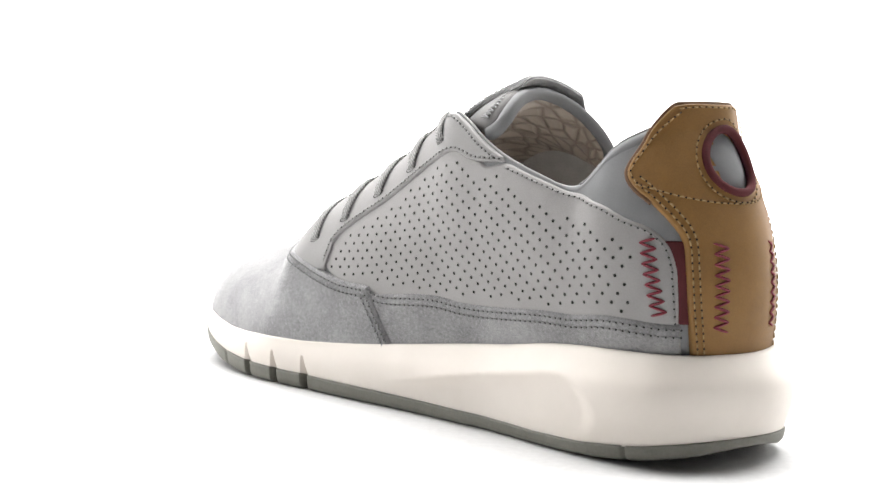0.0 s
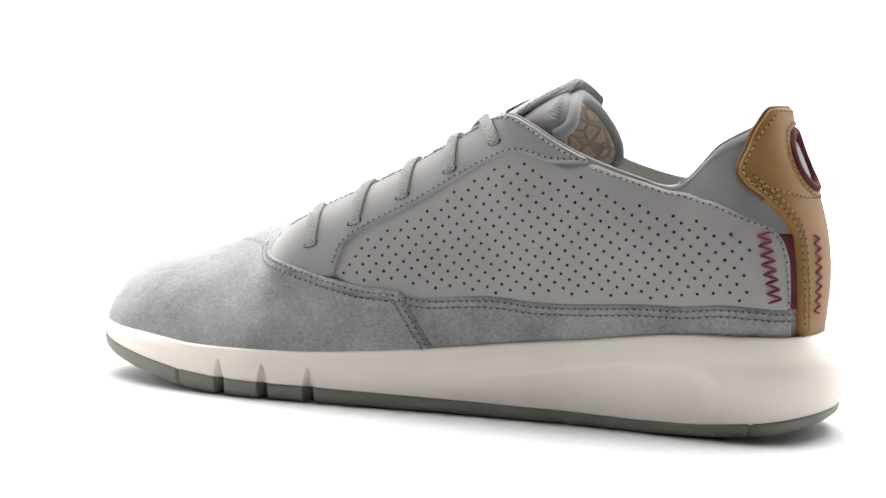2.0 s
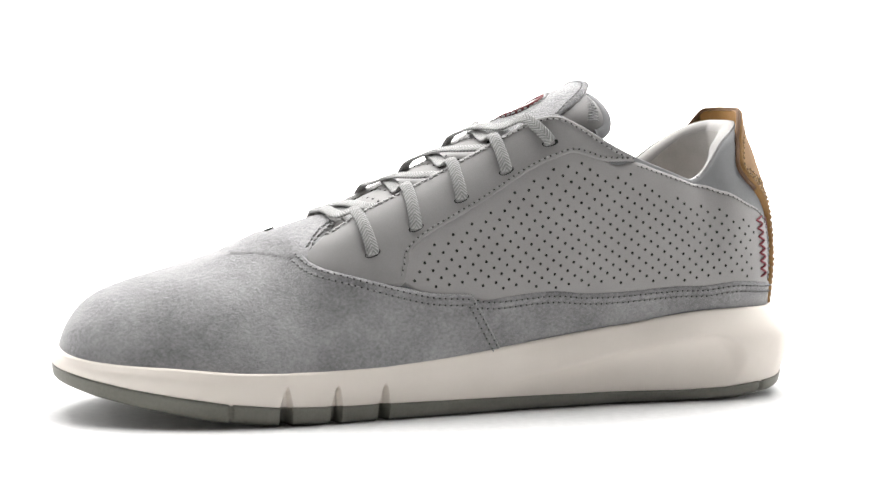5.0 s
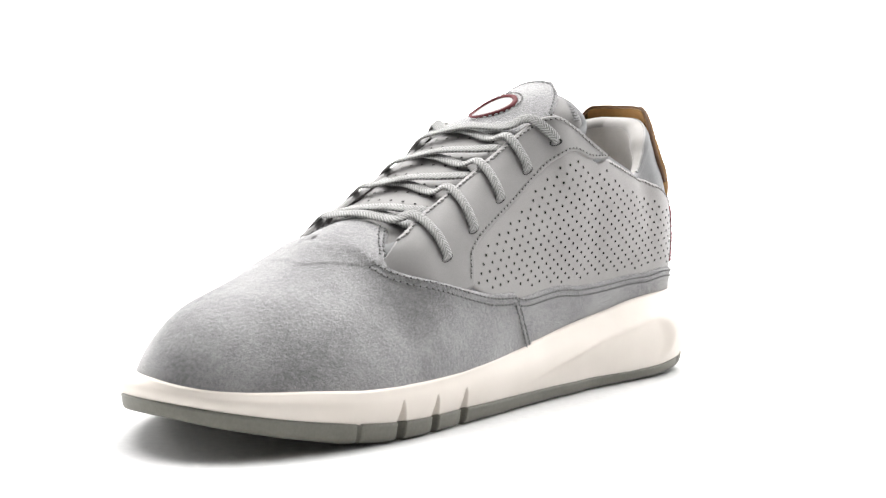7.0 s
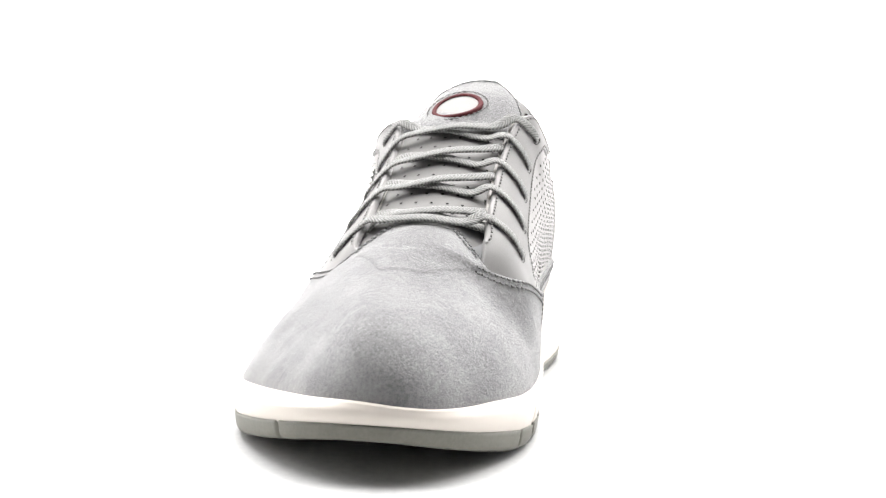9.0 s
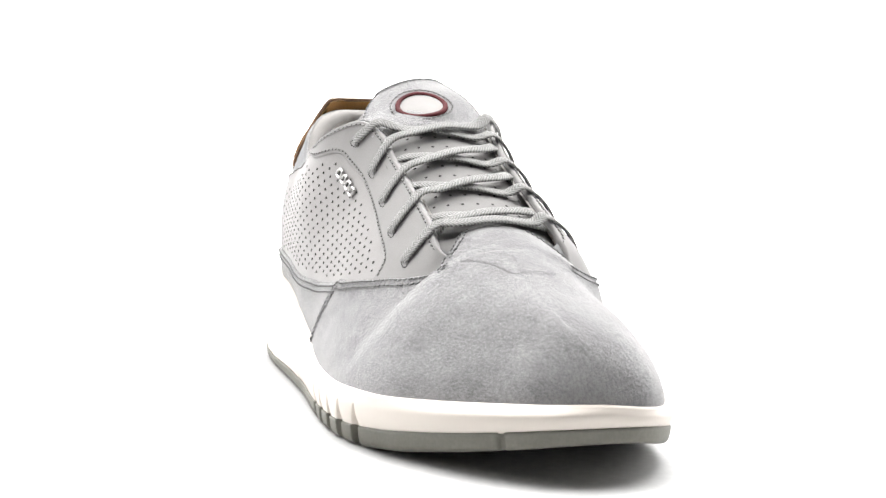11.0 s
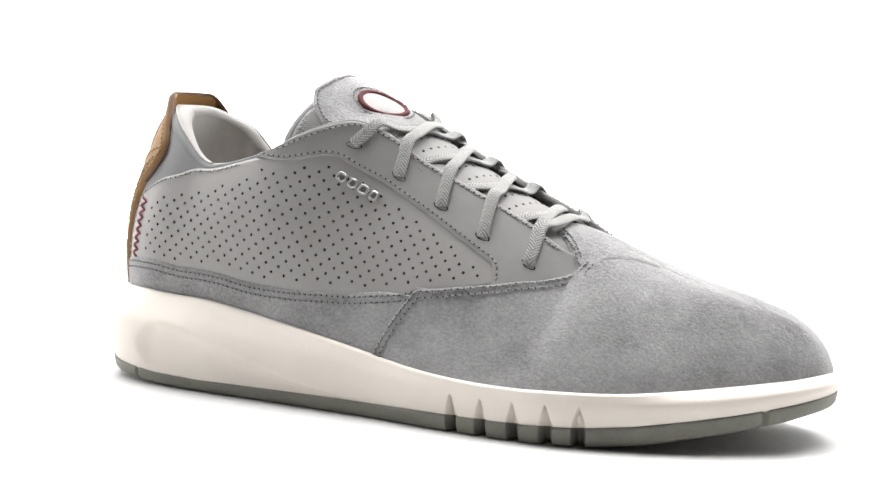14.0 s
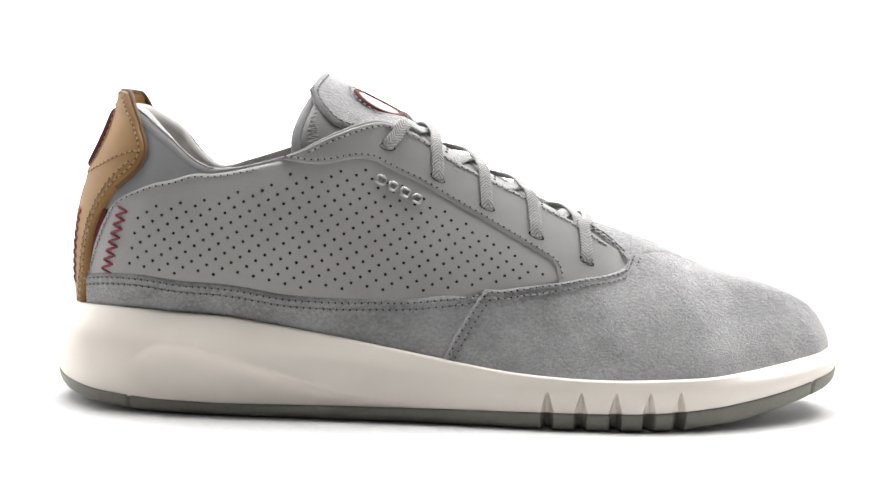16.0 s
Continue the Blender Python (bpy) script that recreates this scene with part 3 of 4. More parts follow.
def build_heel():
    a, b = places("in", TAB_IN), places("out", TAB_OUT)
    for e in (a, b):
        e[-1, 1], e[-2, 1] = 1.12, 1.05
    a[-1, 0], b[-1, 0] = 18.8, 21.2
    a[-2, 0], b[-2, 0] = 18.25, 21.75
    for side, tab in (("in", TAB_IN), ("out", TAB_OUT)):
        t = places(side, [(tab[0][0], 0.0465), (tab[1][0], 0.058), (tab[2][0], 0.0735)])
        f = 1 if side == "in" else -1
        panel("webbing", t + np.array([[-0.9, 0], [-0.9, 0], [-1.0, 0]]) * (f if side == "in" else 0.55 * f), t + [[0.2 * f, 0], [0.2 * f, 0], [0.2 * f, 0]], RED, shoe, 0.0006, "dark red webbing beside the heel tab", nu=30, nv=12, rim=0.0005)
    PART["heel_tab"] = panel("heel_tab", a, b, TAN, shoe, 0.0024, "tan leather heel tab", nu=120, nv=70, rim=0.0016)
    # sheet added inside the tab to carry the brighter, lit-looking tan
    sv = np.stack(np.meshgrid(np.linspace(18.75, 21.25, 40), np.linspace(0.95, 1.116, 14), indexing="ij"), -1)
    mesh_object("lit_tab_face", (surf(sv[..., 0], sv[..., 1]) + normal(sv[..., 0], sv[..., 1]) * 0.0005).reshape(-1, 3), grid_faces(40, 14), TAN_LIT, PART["heel_tab"], "heel tab's inner face in tan lightened as if lit")
    brow = np.column_stack([np.linspace(18.8, 21.2, 7), np.full(7, 1.12)])
    line = curve_points(np.vstack([a[5:-1], brow, b[-2:4:-1]]), 160)
    n = normal(line[:, 0], line[:, 1])
    tube("tab_edge", surf(line[:, 0], line[:, 1]) + n * 0.0008, 0.0008, TAN_EDGE, PART["heel_tab"], "dark brown raw leather edge", ups=n)


TONGUE = np.array([(0.078, 0.0500, 0.015, 0.005), (0.062, 0.0610, 0.0205, 0.005), (0.047, 0.0680, 0.0245, 0.005), (0.0227, 0.0800, 0.0245, 0.005), (-0.002, 0.0938, 0.0245, 0.005),
                   (-0.020, 0.1040, 0.0245, 0.007), (-0.034, 0.1115, 0.0245, 0.012), (-0.044, 0.1170, 0.0268, 0.023), (-0.0515, 0.1205, 0.0285, 0.033)])
REACH = 1.35


def tongue_at(q, phi, lift=0.0):
    """Point of the tongue's outer face: q from 0 at the throat to 1 at the top, phi across it."""
    q, phi = np.broadcast_arrays(np.asarray(q, float), np.asarray(phi, float))
    n = len(TONGUE) - 1
    c = crom(TONGUE, np.clip(q, 0, 1) * n)
    past = np.maximum(q - 1, 0)[..., None] * n
    c = c + past * (TONGUE[-1] - TONGUE[-2]) * np.array([1, 1.6, 0, 0.3])
    d = c[..., 3] * (1 - np.cos(phi))
    nor = np.stack([0.45 * np.cos(phi), np.sin(phi), 0.89 * np.cos(phi)], -1)
    nor /= np.linalg.norm(nor, axis=-1, keepdims=True)
    y = c[..., 2] * np.sin(phi) / math.sin(REACH)
    tilt = np.clip((q - 0.60) / 0.25, 0, 1)
    tilt = tilt * tilt * (3 - 2 * tilt)
    nor = nor - np.stack([0 * tilt, 0.24 * tilt, 0 * tilt], -1)
    nor /= np.linalg.norm(nor, axis=-1, keepdims=True)
    p = np.stack([c[..., 0] - 0.38 * d - 0.2 * tilt * np.maximum(-y, 0), -0.002 + y, c[..., 1] - d + tilt * (0.24 * y - 0.0008)], -1)
    return p + nor * np.asarray(lift)[..., None] if np.ndim(lift) else p + nor * lift


def tongue_q(x):
    qs = np.linspace(0, 1, 400)
    return float(np.interp(-x, -tongue_at(qs, 0.0)[:, 0], qs))


def build_tongue():
    n, m = 90, 44
    q, phi = np.linspace(0, 1, n), np.linspace(-REACH, REACH, m)
    end = np.sqrt(np.clip(1 - (np.clip(q - 0.93, 0, 1) / 0.07) ** 2, 0, 1))[:, None]
    reach = head(phi)[None, :]
    full = np.sqrt(1 - (phi / REACH) ** 4)[None, :] * end * 0.0045
    p = tongue_at(q[:, None] * reach, phi[None, :], full)
    PART["tongue"] = mesh_object("tongue", p.reshape(-1, 3), grid_faces(n, m), TONGUE_LEATHER, shoe, "padded grey perforated leather tongue")
    p = tongue_at(q[:, None] * reach, phi[None, :], -full)
    mesh_object("tongue_lining", p.reshape(-1, 3), grid_faces(n, m, flip=True), TONGUE_LINING, PART["tongue"], "beige wrinkled textile tongue lining")
    # padded roll along the free edge
    a = np.linspace(-1, 1, 90) * REACH * 0.985
    tube("tongue_edge", tongue_at(head(a), a), 0.0024, COLLAR, PART["tongue"], "rounded grey tongue edge")


def head(phi):
    """How far up the tongue goes at each place across it: a round head."""
    return 1 - 0.15 * np.abs(np.asarray(phi) / REACH) ** 4


def tube(name, pts, radius, mat, parent, label="", closed=False, sides=10, flat=1.0, ups=None, twist=0.0):
    """A round or flattened cord along pts."""
    pts = np.asarray(pts, float)
    n = len(pts)
    tan = np.roll(pts, -1, 0) - np.roll(pts, 1, 0) if closed else np.gradient(pts, axis=0)
    tan /= np.linalg.norm(tan, axis=1, keepdims=True) + 1e-12
    ups = np.tile([0, 0, 1.0], (n, 1)) if ups is None else np.asarray(ups, float)
    side = np.cross(tan, ups)
    side /= np.linalg.norm(side, axis=1, keepdims=True) + 1e-12
    up = np.cross(side, tan)
    a = np.linspace(0, 2 * math.pi, sides, endpoint=False)
    ca, sa = np.sign(np.cos(a)) * np.abs(np.cos(a)) ** 0.6, np.sign(np.sin(a)) * np.abs(np.sin(a)) ** 0.8
    v = pts[:, None, :] + side[:, None, :] * (radius * ca)[None, :, None] + up[:, None, :] * (radius * flat * sa)[None, :, None]
    faces = grid_faces(n, sides, closed, True)
    if not closed:
        faces += [tuple(range(sides))[::-1], tuple((n - 1) * sides + k for k in range(sides))]
    ob = mesh_object(name, v.reshape(-1, 3), faces, mat, parent, label)
    uv = ob.data.uv_layers.new(name="cord")
    length = np.concatenate([[0], np.cumsum(np.linalg.norm(np.diff(pts, axis=0), axis=1))])
    idx = np.empty(len(ob.data.loops), dtype=np.int32)
    ob.data.loops.foreach_get("vertex_index", idx)
    across = radius * ca
    co = np.column_stack([length[idx // sides], across[idx % sides]])
    uv.data.foreach_set("uv", co.astype(np.float32).ravel())
    return ob


PATCH_HALF = 1.06


def build_patch():
    """Suede patch with its ring on the tongue's head."""
    n, m = 70, 60
    q0 = tongue_q(-0.0150)
    w = np.linspace(-1, 1, m)
    # a square flap at the rear, its sides slanting forward to the eyestays
    rear = 1.05 - 0.36 * np.clip((np.abs(w) - 0.36) / 0.64, 0, 1)
    u = np.linspace(0, 1, n)
    q = q0 + (rear - q0)[None, :] * u[:, None]
    phi = np.broadcast_to(PATCH_HALF * w[None, :], q.shape)
    ends = np.clip(np.minimum(q - q0, (rear - q0)[None, :] * (1 - u)[:, None]) / 0.03, 0, 1)
    f = np.clip((1 - np.abs(w)) / 0.06, 0, 1)[None, :] * ends
    p = tongue_at(q, phi, 0.0044 + 0.0018 * np.sqrt(1 - (1 - f) ** 2))
    low = tongue_at(q, phi, 0.0036 + 0.0 * f)
    v = np.concatenate([p.reshape(-1, 3), low.reshape(-1, 3)])
    faces = grid_faces(n, m) + grid_faces(n, m, start=n * m, flip=True)
    rim = [i * m for i in range(n)] + [(n - 1) * m + j for j in range(1, m)] + [i * m + m - 1 for i in range(n - 2, -1, -1)] + [j for j in range(m - 2, 0, -1)]
    faces += [(rim[k], rim[(k + 1) % len(rim)], rim[(k + 1) % len(rim)] + n * m, rim[k] + n * m) for k in range(len(rim))]
    patch = mesh_object("tongue_patch", v, faces, SUEDE, PART["tongue"], "grey suede patch on the tongue's head")
    ahead = tongue_at(tongue_q(-0.0275), 0.0, 0.0066) - tongue_at(tongue_q(-0.0375), 0.0, 0.0066)
    ahead /= np.linalg.norm(ahead)
    c = over_tongue(-0.0325, -0.003, 0.0019)
    cross = over_tongue(-0.0325, 0.006, 0.0020) - over_tongue(-0.0325, -0.012, 0.0020)
    cross -= ahead * (cross @ ahead)
    cross /= np.linalg.norm(cross)
    up = np.cross(ahead, cross)
    up = up * np.sign(up[2])
    a = np.linspace(0, 2 * math.pi, 56, endpoint=False)
    loop = lambda r, h: c + ahead * (r * np.cos(a))[:, None] + cross * (r * np.sin(a))[:, None] + up * (h + 0.0004 - 9 * (r * np.sin(a)) ** 2)[:, None]
    ring = tube("ring", loop(0.0098, -0.0006), 0.0011, RED, PART["tongue"], "dark red stitched ring", True, 10, 0.9, np.tile(up, (56, 1)))
    disc = np.vstack([loop(0.0001, -0.0002)[:1], loop(0.005, -0.0002), loop(0.0091, -0.0004)])
    fs = [(0, 1 + k, 1 + (k + 1) % 56) for k in range(56)] + grid_faces(2, 56, False, True, 1)
    mesh_object("disc", disc, fs, PALE, PART["tongue"], "pale satin disc inside the ring")
    stitch_line("stitching", loop(0.0128, -0.0001), np.tile(up, (56, 1)), THREAD, PART["tongue"], closed=True)
    ww = np.linspace(-0.93, 0.93, 60)
    qq, ph = np.interp(ww, w, rear) - 0.035, PATCH_HALF * ww
    pts = tongue_at(qq, ph, 0.0062)
    stitch_line("stitching", pts, pts - tongue_at(qq, ph, 0.0), THREAD_DARK, PART["tongue"])
    for sgn in (-1, 1):
        # zigzag along the tongue's round head
        ph = np.linspace(0.55, 1.12, 21) * sgn
        qq = head(ph) - np.where(np.arange(21) % 2, 0.035, 0.085)
        zig("zigzag_stitching", tongue_at(qq, ph, 0.0040), THREAD_DARK, 0.00035, None, PART["tongue"])


def build_apron():
    """The suede toe's tip: it runs on from the toe's ridge and lies over the foot of the tongue."""
    me = PART["vamp"].data
    co = np.empty(len(me.vertices) * 3)
    me.vertices.foreach_get("co", co)
    co = co.reshape(-1, 3)

    def height(x, y):
        near = co[np.argpartition((co[:, 0] - x) ** 2 + (co[:, 1] - y) ** 2, 12)[:12]]
        k = 1 / ((near[:, 0] - x) ** 2 + (near[:, 1] - y) ** 2 + 1e-7)
        return (near[:, 2] * k).sum() / k.sum()

    n, m, root, tip = 84, 60, 0.0940, 0.0512
    t, w = np.linspace(0, 1, n), np.linspace(-1, 1, m)
    x = root + (tip - root) * t
    half = np.interp(x, [0.0505, 0.0512, 0.0522, 0.0540, 0.058, 0.063, 0.0665, 0.082, 0.094], [0.0105, 0.0120, 0.0138, 0.0157, 0.0184, 0.0232, 0.0272, 0.0140, 0.0070])
    base = np.array([height(0.084, -0.004 + y) for y in np.linspace(-0.020, 0.020, 41)])
    y = -0.0015 + half[:, None] * w[None, :]
    across = np.interp((y + 0.004).ravel(), np.linspace(-0.020, 0.020, 41), base).reshape(n, m)
    rise = np.interp(x, [0.050, 0.060, 0.070, 0.084], [0.0112, 0.0086, 0.0053, 0.0])
    edge = np.minimum((1 - np.abs(w))[None, :] * half[:, None], (x - tip)[:, None] + 0 * y)
    f = np.clip(edge / 0.0024, 0, 1)
    drop = 0.0030 * (1 - np.sqrt(1 - (1 - f) ** 2))
    behind = x[:, None] - (0.0742 - 0.0074 * np.clip(np.abs(y + 0.004) / 0.030, 0, 1))
    free = np.clip((0.082 - x) / 0.012, 0, 1)[:, None]
    bend = (base.max() - across) * (1 - free) + 0.0075 * (np.abs(y + 0.0015) / 0.0225) ** 2 * free
    z = base.max() - bend + rise[:, None] - drop
    join = np.clip((behind - 0.0004) / 0.0035, 0, 1)
    join = join * join * (3 - 2 * join)
    for i, j in zip(*np.where(join > 0)):
        sunk = 0.5 * drop[i, j] + 0.0012 * max(0.0, (x[i] - root + 0.004) / 0.004)
        z[i, j] += (height(x[i], y[i, j]) + 0.0004 - sunk - z[i, j]) * join[i, j]
    p = np.stack([np.broadcast_to(x[:, None], y.shape), y, z], -1)
    mesh_object("vamp_tip", p.reshape(-1, 3), grid_faces(n, m, flip=True), SUEDE, PART["vamp"], "rounded suede tip of the toe piece")
    for inset in (0.0020, 0.0043):
        for sgn in (-1, 1):
            k = np.where((x < 0.0665) & (x > 0.0535))[0]
            j = [int(np.argmin(np.abs(sgn * half[i] * (1 - inset / half[i]) - half[i] * w))) for i in k]
            pts = p[k, j] + np.array([0, 0, 0.0002])
            stitch_line("stitching", pts, np.tile([0.3, 0.3 * sgn, 0.9], (len(k), 1)), THREAD_DARK, PART["vamp"])


def capsule(a, b, up, radius):
    """Vertices and faces of one stitch, sunk at both ends."""
    t = b - a
    length = np.linalg.norm(t)
    t = t / (length + 1e-12)
    side = np.cross(t, up)
    side /= np.linalg.norm(side) + 1e-12
    up = np.cross(side, t)
    v, sides = [], 6
    for f, r, h in ((0.0, 0.35, -0.7), (0.16, 0.85, 0.0), (0.5, 1.0, 0.25), (0.84, 0.85, 0.0), (1.0, 0.35, -0.7)):
        for k in range(sides):
            g = 2 * math.pi * k / sides
            v.append(a + t * (f * length) + side * (radius * r * math.cos(g)) + up * (radius * (r * math.sin(g) + h)))
    return v, grid_faces(5, sides, False, True)


def joined(name, pieces, mat, parent, label=""):
    v, f = [], []
    for pv, pf in pieces:
        k = len(v)
        v.extend(pv)
        f.extend(tuple(i + k for i in q) for q in pf)
    ob = mesh_object(name, v, f, mat, parent, label)
    ob["kind"] = "stuff"
    return ob


def stitch_line(name, pts, ups, mat, parent, pitch=0.0024, length=0.0017, radius=0.00039, closed=False):
    if mat == THREAD_TAN:
        pitch, length, radius = 0.0025, 0.0018, 0.00030
    pts, ups = np.asarray(pts, float), np.asarray(ups, float)
    if closed:
        pts, ups = np.vstack([pts, pts[:1]]), np.vstack([ups, ups[:1]])
    d = np.concatenate([[0], np.cumsum(np.linalg.norm(np.diff(pts, axis=0), axis=1))])
    n = max(2, int(d[-1] / pitch))
    at = lambda x, arr: np.array([np.interp(x, d, arr[:, k]) for k in range(3)])
    pieces, shade_dots = [], []
    for i in range(n):
        x = (i + 0.5) * d[-1] / n + random.uniform(-0.0002, 0.0002)
        half = length / 2 * random.uniform(0.92, 1.06)
        u = at(x, ups)
        pieces.append(capsule(at(x - half, pts), at(x + half, pts), u / np.linalg.norm(u), radius * random.uniform(0.9, 1.1)))
        if mat != THREAD_RED:
            e = at((i + 1.0) * d[-1] / n, pts), at((i + 1.0) * d[-1] / n, ups)
            u = e[1] / np.linalg.norm(e[1])
            shade_dots.append(hole(e[0] + u * 0.00010, u, 0.00034))
    # shade of the needle holes, painted as near-black dots between stitches
    joined("needle_hole_shade", shade_dots, HOLE_SHADE, parent)
    return joined(name, pieces, mat, parent)


def zig(name, pts, mat, radius=0.00045, ups=None, parent=None):
    pieces = []
    for i in range(len(pts) - 1):
        pieces.append(capsule(pts[i], pts[i + 1], np.array([0, 0, 1.0]) if ups is None else ups[i], radius))
    return joined(name, pieces, mat, parent)


def seam(side_pts, inward, lift, mat, parent, name="stitching", pitch=0.0024):
    """A row of stitches along a line of (station, height), moved sideways by inward metres."""
    c = curve_points(side_pts, 160)
    p, n = surf(c[:, 0], c[:, 1]), normal(c[:, 0], c[:, 1])
    tan = np.gradient(p, axis=0)
    side = np.cross(n, tan)
    side /= np.linalg.norm(side, axis=1, keepdims=True) + 1e-12
    pts = p + side * inward + n * lift
    stitch_line(name, pts, n, mat, parent, pitch)


def build_stitching():
    for side, strip, vamp, line, f in (("in", STRIP_IN, VAMP_IN, SEAM_IN, 1.0), ("out", STRIP_OUT, VAMP_OUT, SEAM_OUT, -1.0)):
        st, va, se = places(side, strip), places(side, vamp), places(side, line)
        for d in (0.0020, 0.0044):
            seam(st, -d * f, 0.0019, THREAD_DARK, PART["mudguard", side])
            seam(va, d * f, 0.0030, THREAD_DARK, PART["vamp"])
        foot = place(side, *((-0.0110, 0.026) if side == "in" else (-0.0050, 0.026)))[0]
        front = np.array([va[0] * (1 - q) + np.array([foot, -0.02]) * q for q in (0.02, 0.3, 0.6, 0.88)])
        for d in (0.0020, 0.0044):
            seam(front, -d * f, 0.0031, THREAD_DARK, PART["vamp"])
        nose = 0.0355 if side == "in" else 0.0415
        round_nose = places(side, [(nose - 0.0028, 0.0518), (nose - 0.0032, 0.0542), (nose - 0.0041, 0.0567)])
        seam(np.vstack([round_nose, se[1:8], places(side, [(-0.0625, 0.0951 if side == "in" else 0.0930)])]), 0.0017 * f, 0.0017, THREAD, PART["eyestay", side])
        seam(se[9:], -0.0018 * f, 0.0009, THREAD, PART["quarter", side])
        seam(np.array([se[-1], (se[-1] + st[-1]) / 2, st[-1]]), -0.0020 * f, 0.0009, THREAD, PART["quarter", side])
        top = np.array([[q, 0.999] for q in (np.linspace(6.1, 13.7, 14) if side == "in" else np.linspace(33.9, 26.4, 14))])
        seam(top, -0.0020 * f, 0.0018, THREAD, PART["eyestay", side])
        # red zigzag at the quarter's rear edge
        xs = np.linspace(0, 1, 16)
        a, b = ((-0.1262, 0.0740), (-0.1312, 0.0490)) if side == "in" else ((-0.1218, 0.0745), (-0.1284, 0.0500))
        z = places(side, [(a[0] + (b[0] - a[0]) * q + (0.0023 if k % 2 else -0.0023), a[1] + (b[1] - a[1]) * q) for k, q in enumerate(xs)])
        n = normal(z[:, 0], z[:, 1])
        zig("zigzag_stitching", surf(z[:, 0], z[:, 1]) + n * 0.0012, THREAD_RED, 0.00048, n, PART["quarter", side])
        # red zigzag on the tan tab
        mid = 19.38 if side == "in" else 20.68
        z = np.array([(mid + (0.13 if k % 2 else -0.13), 0.52 - 0.38 * q) for k, q in enumerate(np.linspace(0, 1, 18))])
        n = normal(z[:, 0], z[:, 1])
        zig("zigzag_stitching", surf(z[:, 0], z[:, 1]) + n * 0.0027, THREAD_RED, 0.00046, n, PART["heel_tab"])
        tab = places(side, TAB_IN if side == "in" else TAB_OUT)
        tab[-1], tab[-2] = (18.85 if side == "in" else 21.15, 1.10), (18.3 if side == "in" else 21.7, 1.04)
        seam(tab, -0.0020 * f, 0.0025, THREAD_TAN, PART["heel_tab"])
        seam(tab[:7], -0.0042 * f, 0.0025, THREAD_TAN, PART["heel_tab"])
    # across the tab
    a, b = places("in", [(-0.1195, 0.0905)])[0], places("out", [(-0.1165, 0.0945)])[0]
    q = np.linspace(0, 1, 9)
    arc = np.column_stack([a[0] + (b[0] - a[0]) * q, a[1] + (b[1] - a[1]) * q - 0.15 * np.sin(math.pi * q)])
    seam(arc, 0.0, 0.0025, THREAD_TAN, PART["heel_tab"])
    seam(np.array([[q, 1.095] for q in np.linspace(18.9, 21.1, 8)]), 0.0, 0.0025, THREAD_TAN, PART["heel_tab"])


def build_ring():
    """Hole in the tan tab with its dark red ring and the grey padding seen in it."""
    s0, v0 = 19.93, 0.865
    c, up = surf(s0, v0), normal(np.array([s0]), np.array([v0]))[0]
    across = np.array([0.0, 1.0, 0.0])
    tall = np.cross(up, across)
    a = np.linspace(0, 2 * math.pi, 56, endpoint=False)
    per_s = np.linalg.norm(surf(s0 + 0.2, v0) - surf(s0 - 0.2, v0)) / 0.4
    per_v = np.linalg.norm(surf(s0, v0 + 0.05) - surf(s0, v0 - 0.05)) / 0.1

    def loop(r, h):
        ss, vs = s0 + r * np.sin(a) / per_s, v0 + 1.2 * r * np.cos(a) / per_v
        return surf(ss, vs) + normal(ss, vs) * h

    # cut the tab open inside the ring
    bm = bmesh.new()
    bm.from_mesh(PART["heel_tab"].data)
    at = Vector(c + up * 0.0024)
    cut = [g for g in bm.faces if (((g.calc_center_median() - at) @ Vector(across)) / 0.0092) ** 2 + (((g.calc_center_median() - at) @ Vector(tall)) / 0.0110) ** 2 < 1
           and (g.calc_center_median() - at).length < 0.02]
    bmesh.ops.delete(bm, geom=cut, context="FACES")
    bm.to_mesh(PART["heel_tab"].data)
    bm.free()
    tube("ring", loop(0.0093, 0.0022), 0.0014, RED, PART["heel_tab"], "dark red oval ring", True, 10, 1.1, np.tile(up, (56, 1)))
    disc = np.vstack([c + up * 0.0016, loop(0.006, 0.0012), loop(0.0093, 0.0003)])
    fs = [(0, 1 + k, 1 + (k + 1) % 56) for k in range(56)] + grid_faces(2, 56, False, True, 1)
    mesh_object("padding", disc, fs, COLLAR, PART["heel_tab"], "grey padding showing through the tab's ring")
    stitch_line("stitching", loop(0.0122, 0.0026), np.tile(up, (56, 1)), THREAD_TAN, PART["heel_tab"], closed=True)


HOLES_IN = [(0.0446, 0.0607), (0.0272, 0.0700), (0.0084, 0.0807), (-0.0102, 0.0914), (-0.0281, 0.1026)]
HOLES_OUT = [(0.0496, 0.0584), (0.0305, 0.0675), (0.0119, 0.0777), (-0.0070, 0.0882), (-0.0261, 0.0995)]


# where each lace passes over the eyestay's edge
OVER = {"in": (0.0470, 0.0268, 0.0085, -0.0085, -0.0203), "out": (0.0492, 0.0288, 0.0105, -0.0078, -0.0195)}


def edge_at(side, x):
    s = np.linspace(6.0, 11.5, 200) if side == "in" else np.linspace(34.0, 28.8, 200)
    p = surf(s, np.ones(200))
    return float(np.interp(-x, -p[:, 0], s))


def over_tongue(x, y, lift):
    q = tongue_q(x)
    w = float(crom(TONGUE, np.array([q * (len(TONGUE) - 1)]))[0, 2])
    phi = math.asin(max(-0.95, min(0.95, (y + 0.002) / w * math.sin(REACH))))
    return tongue_at(q, phi, 0.0045 + lift)


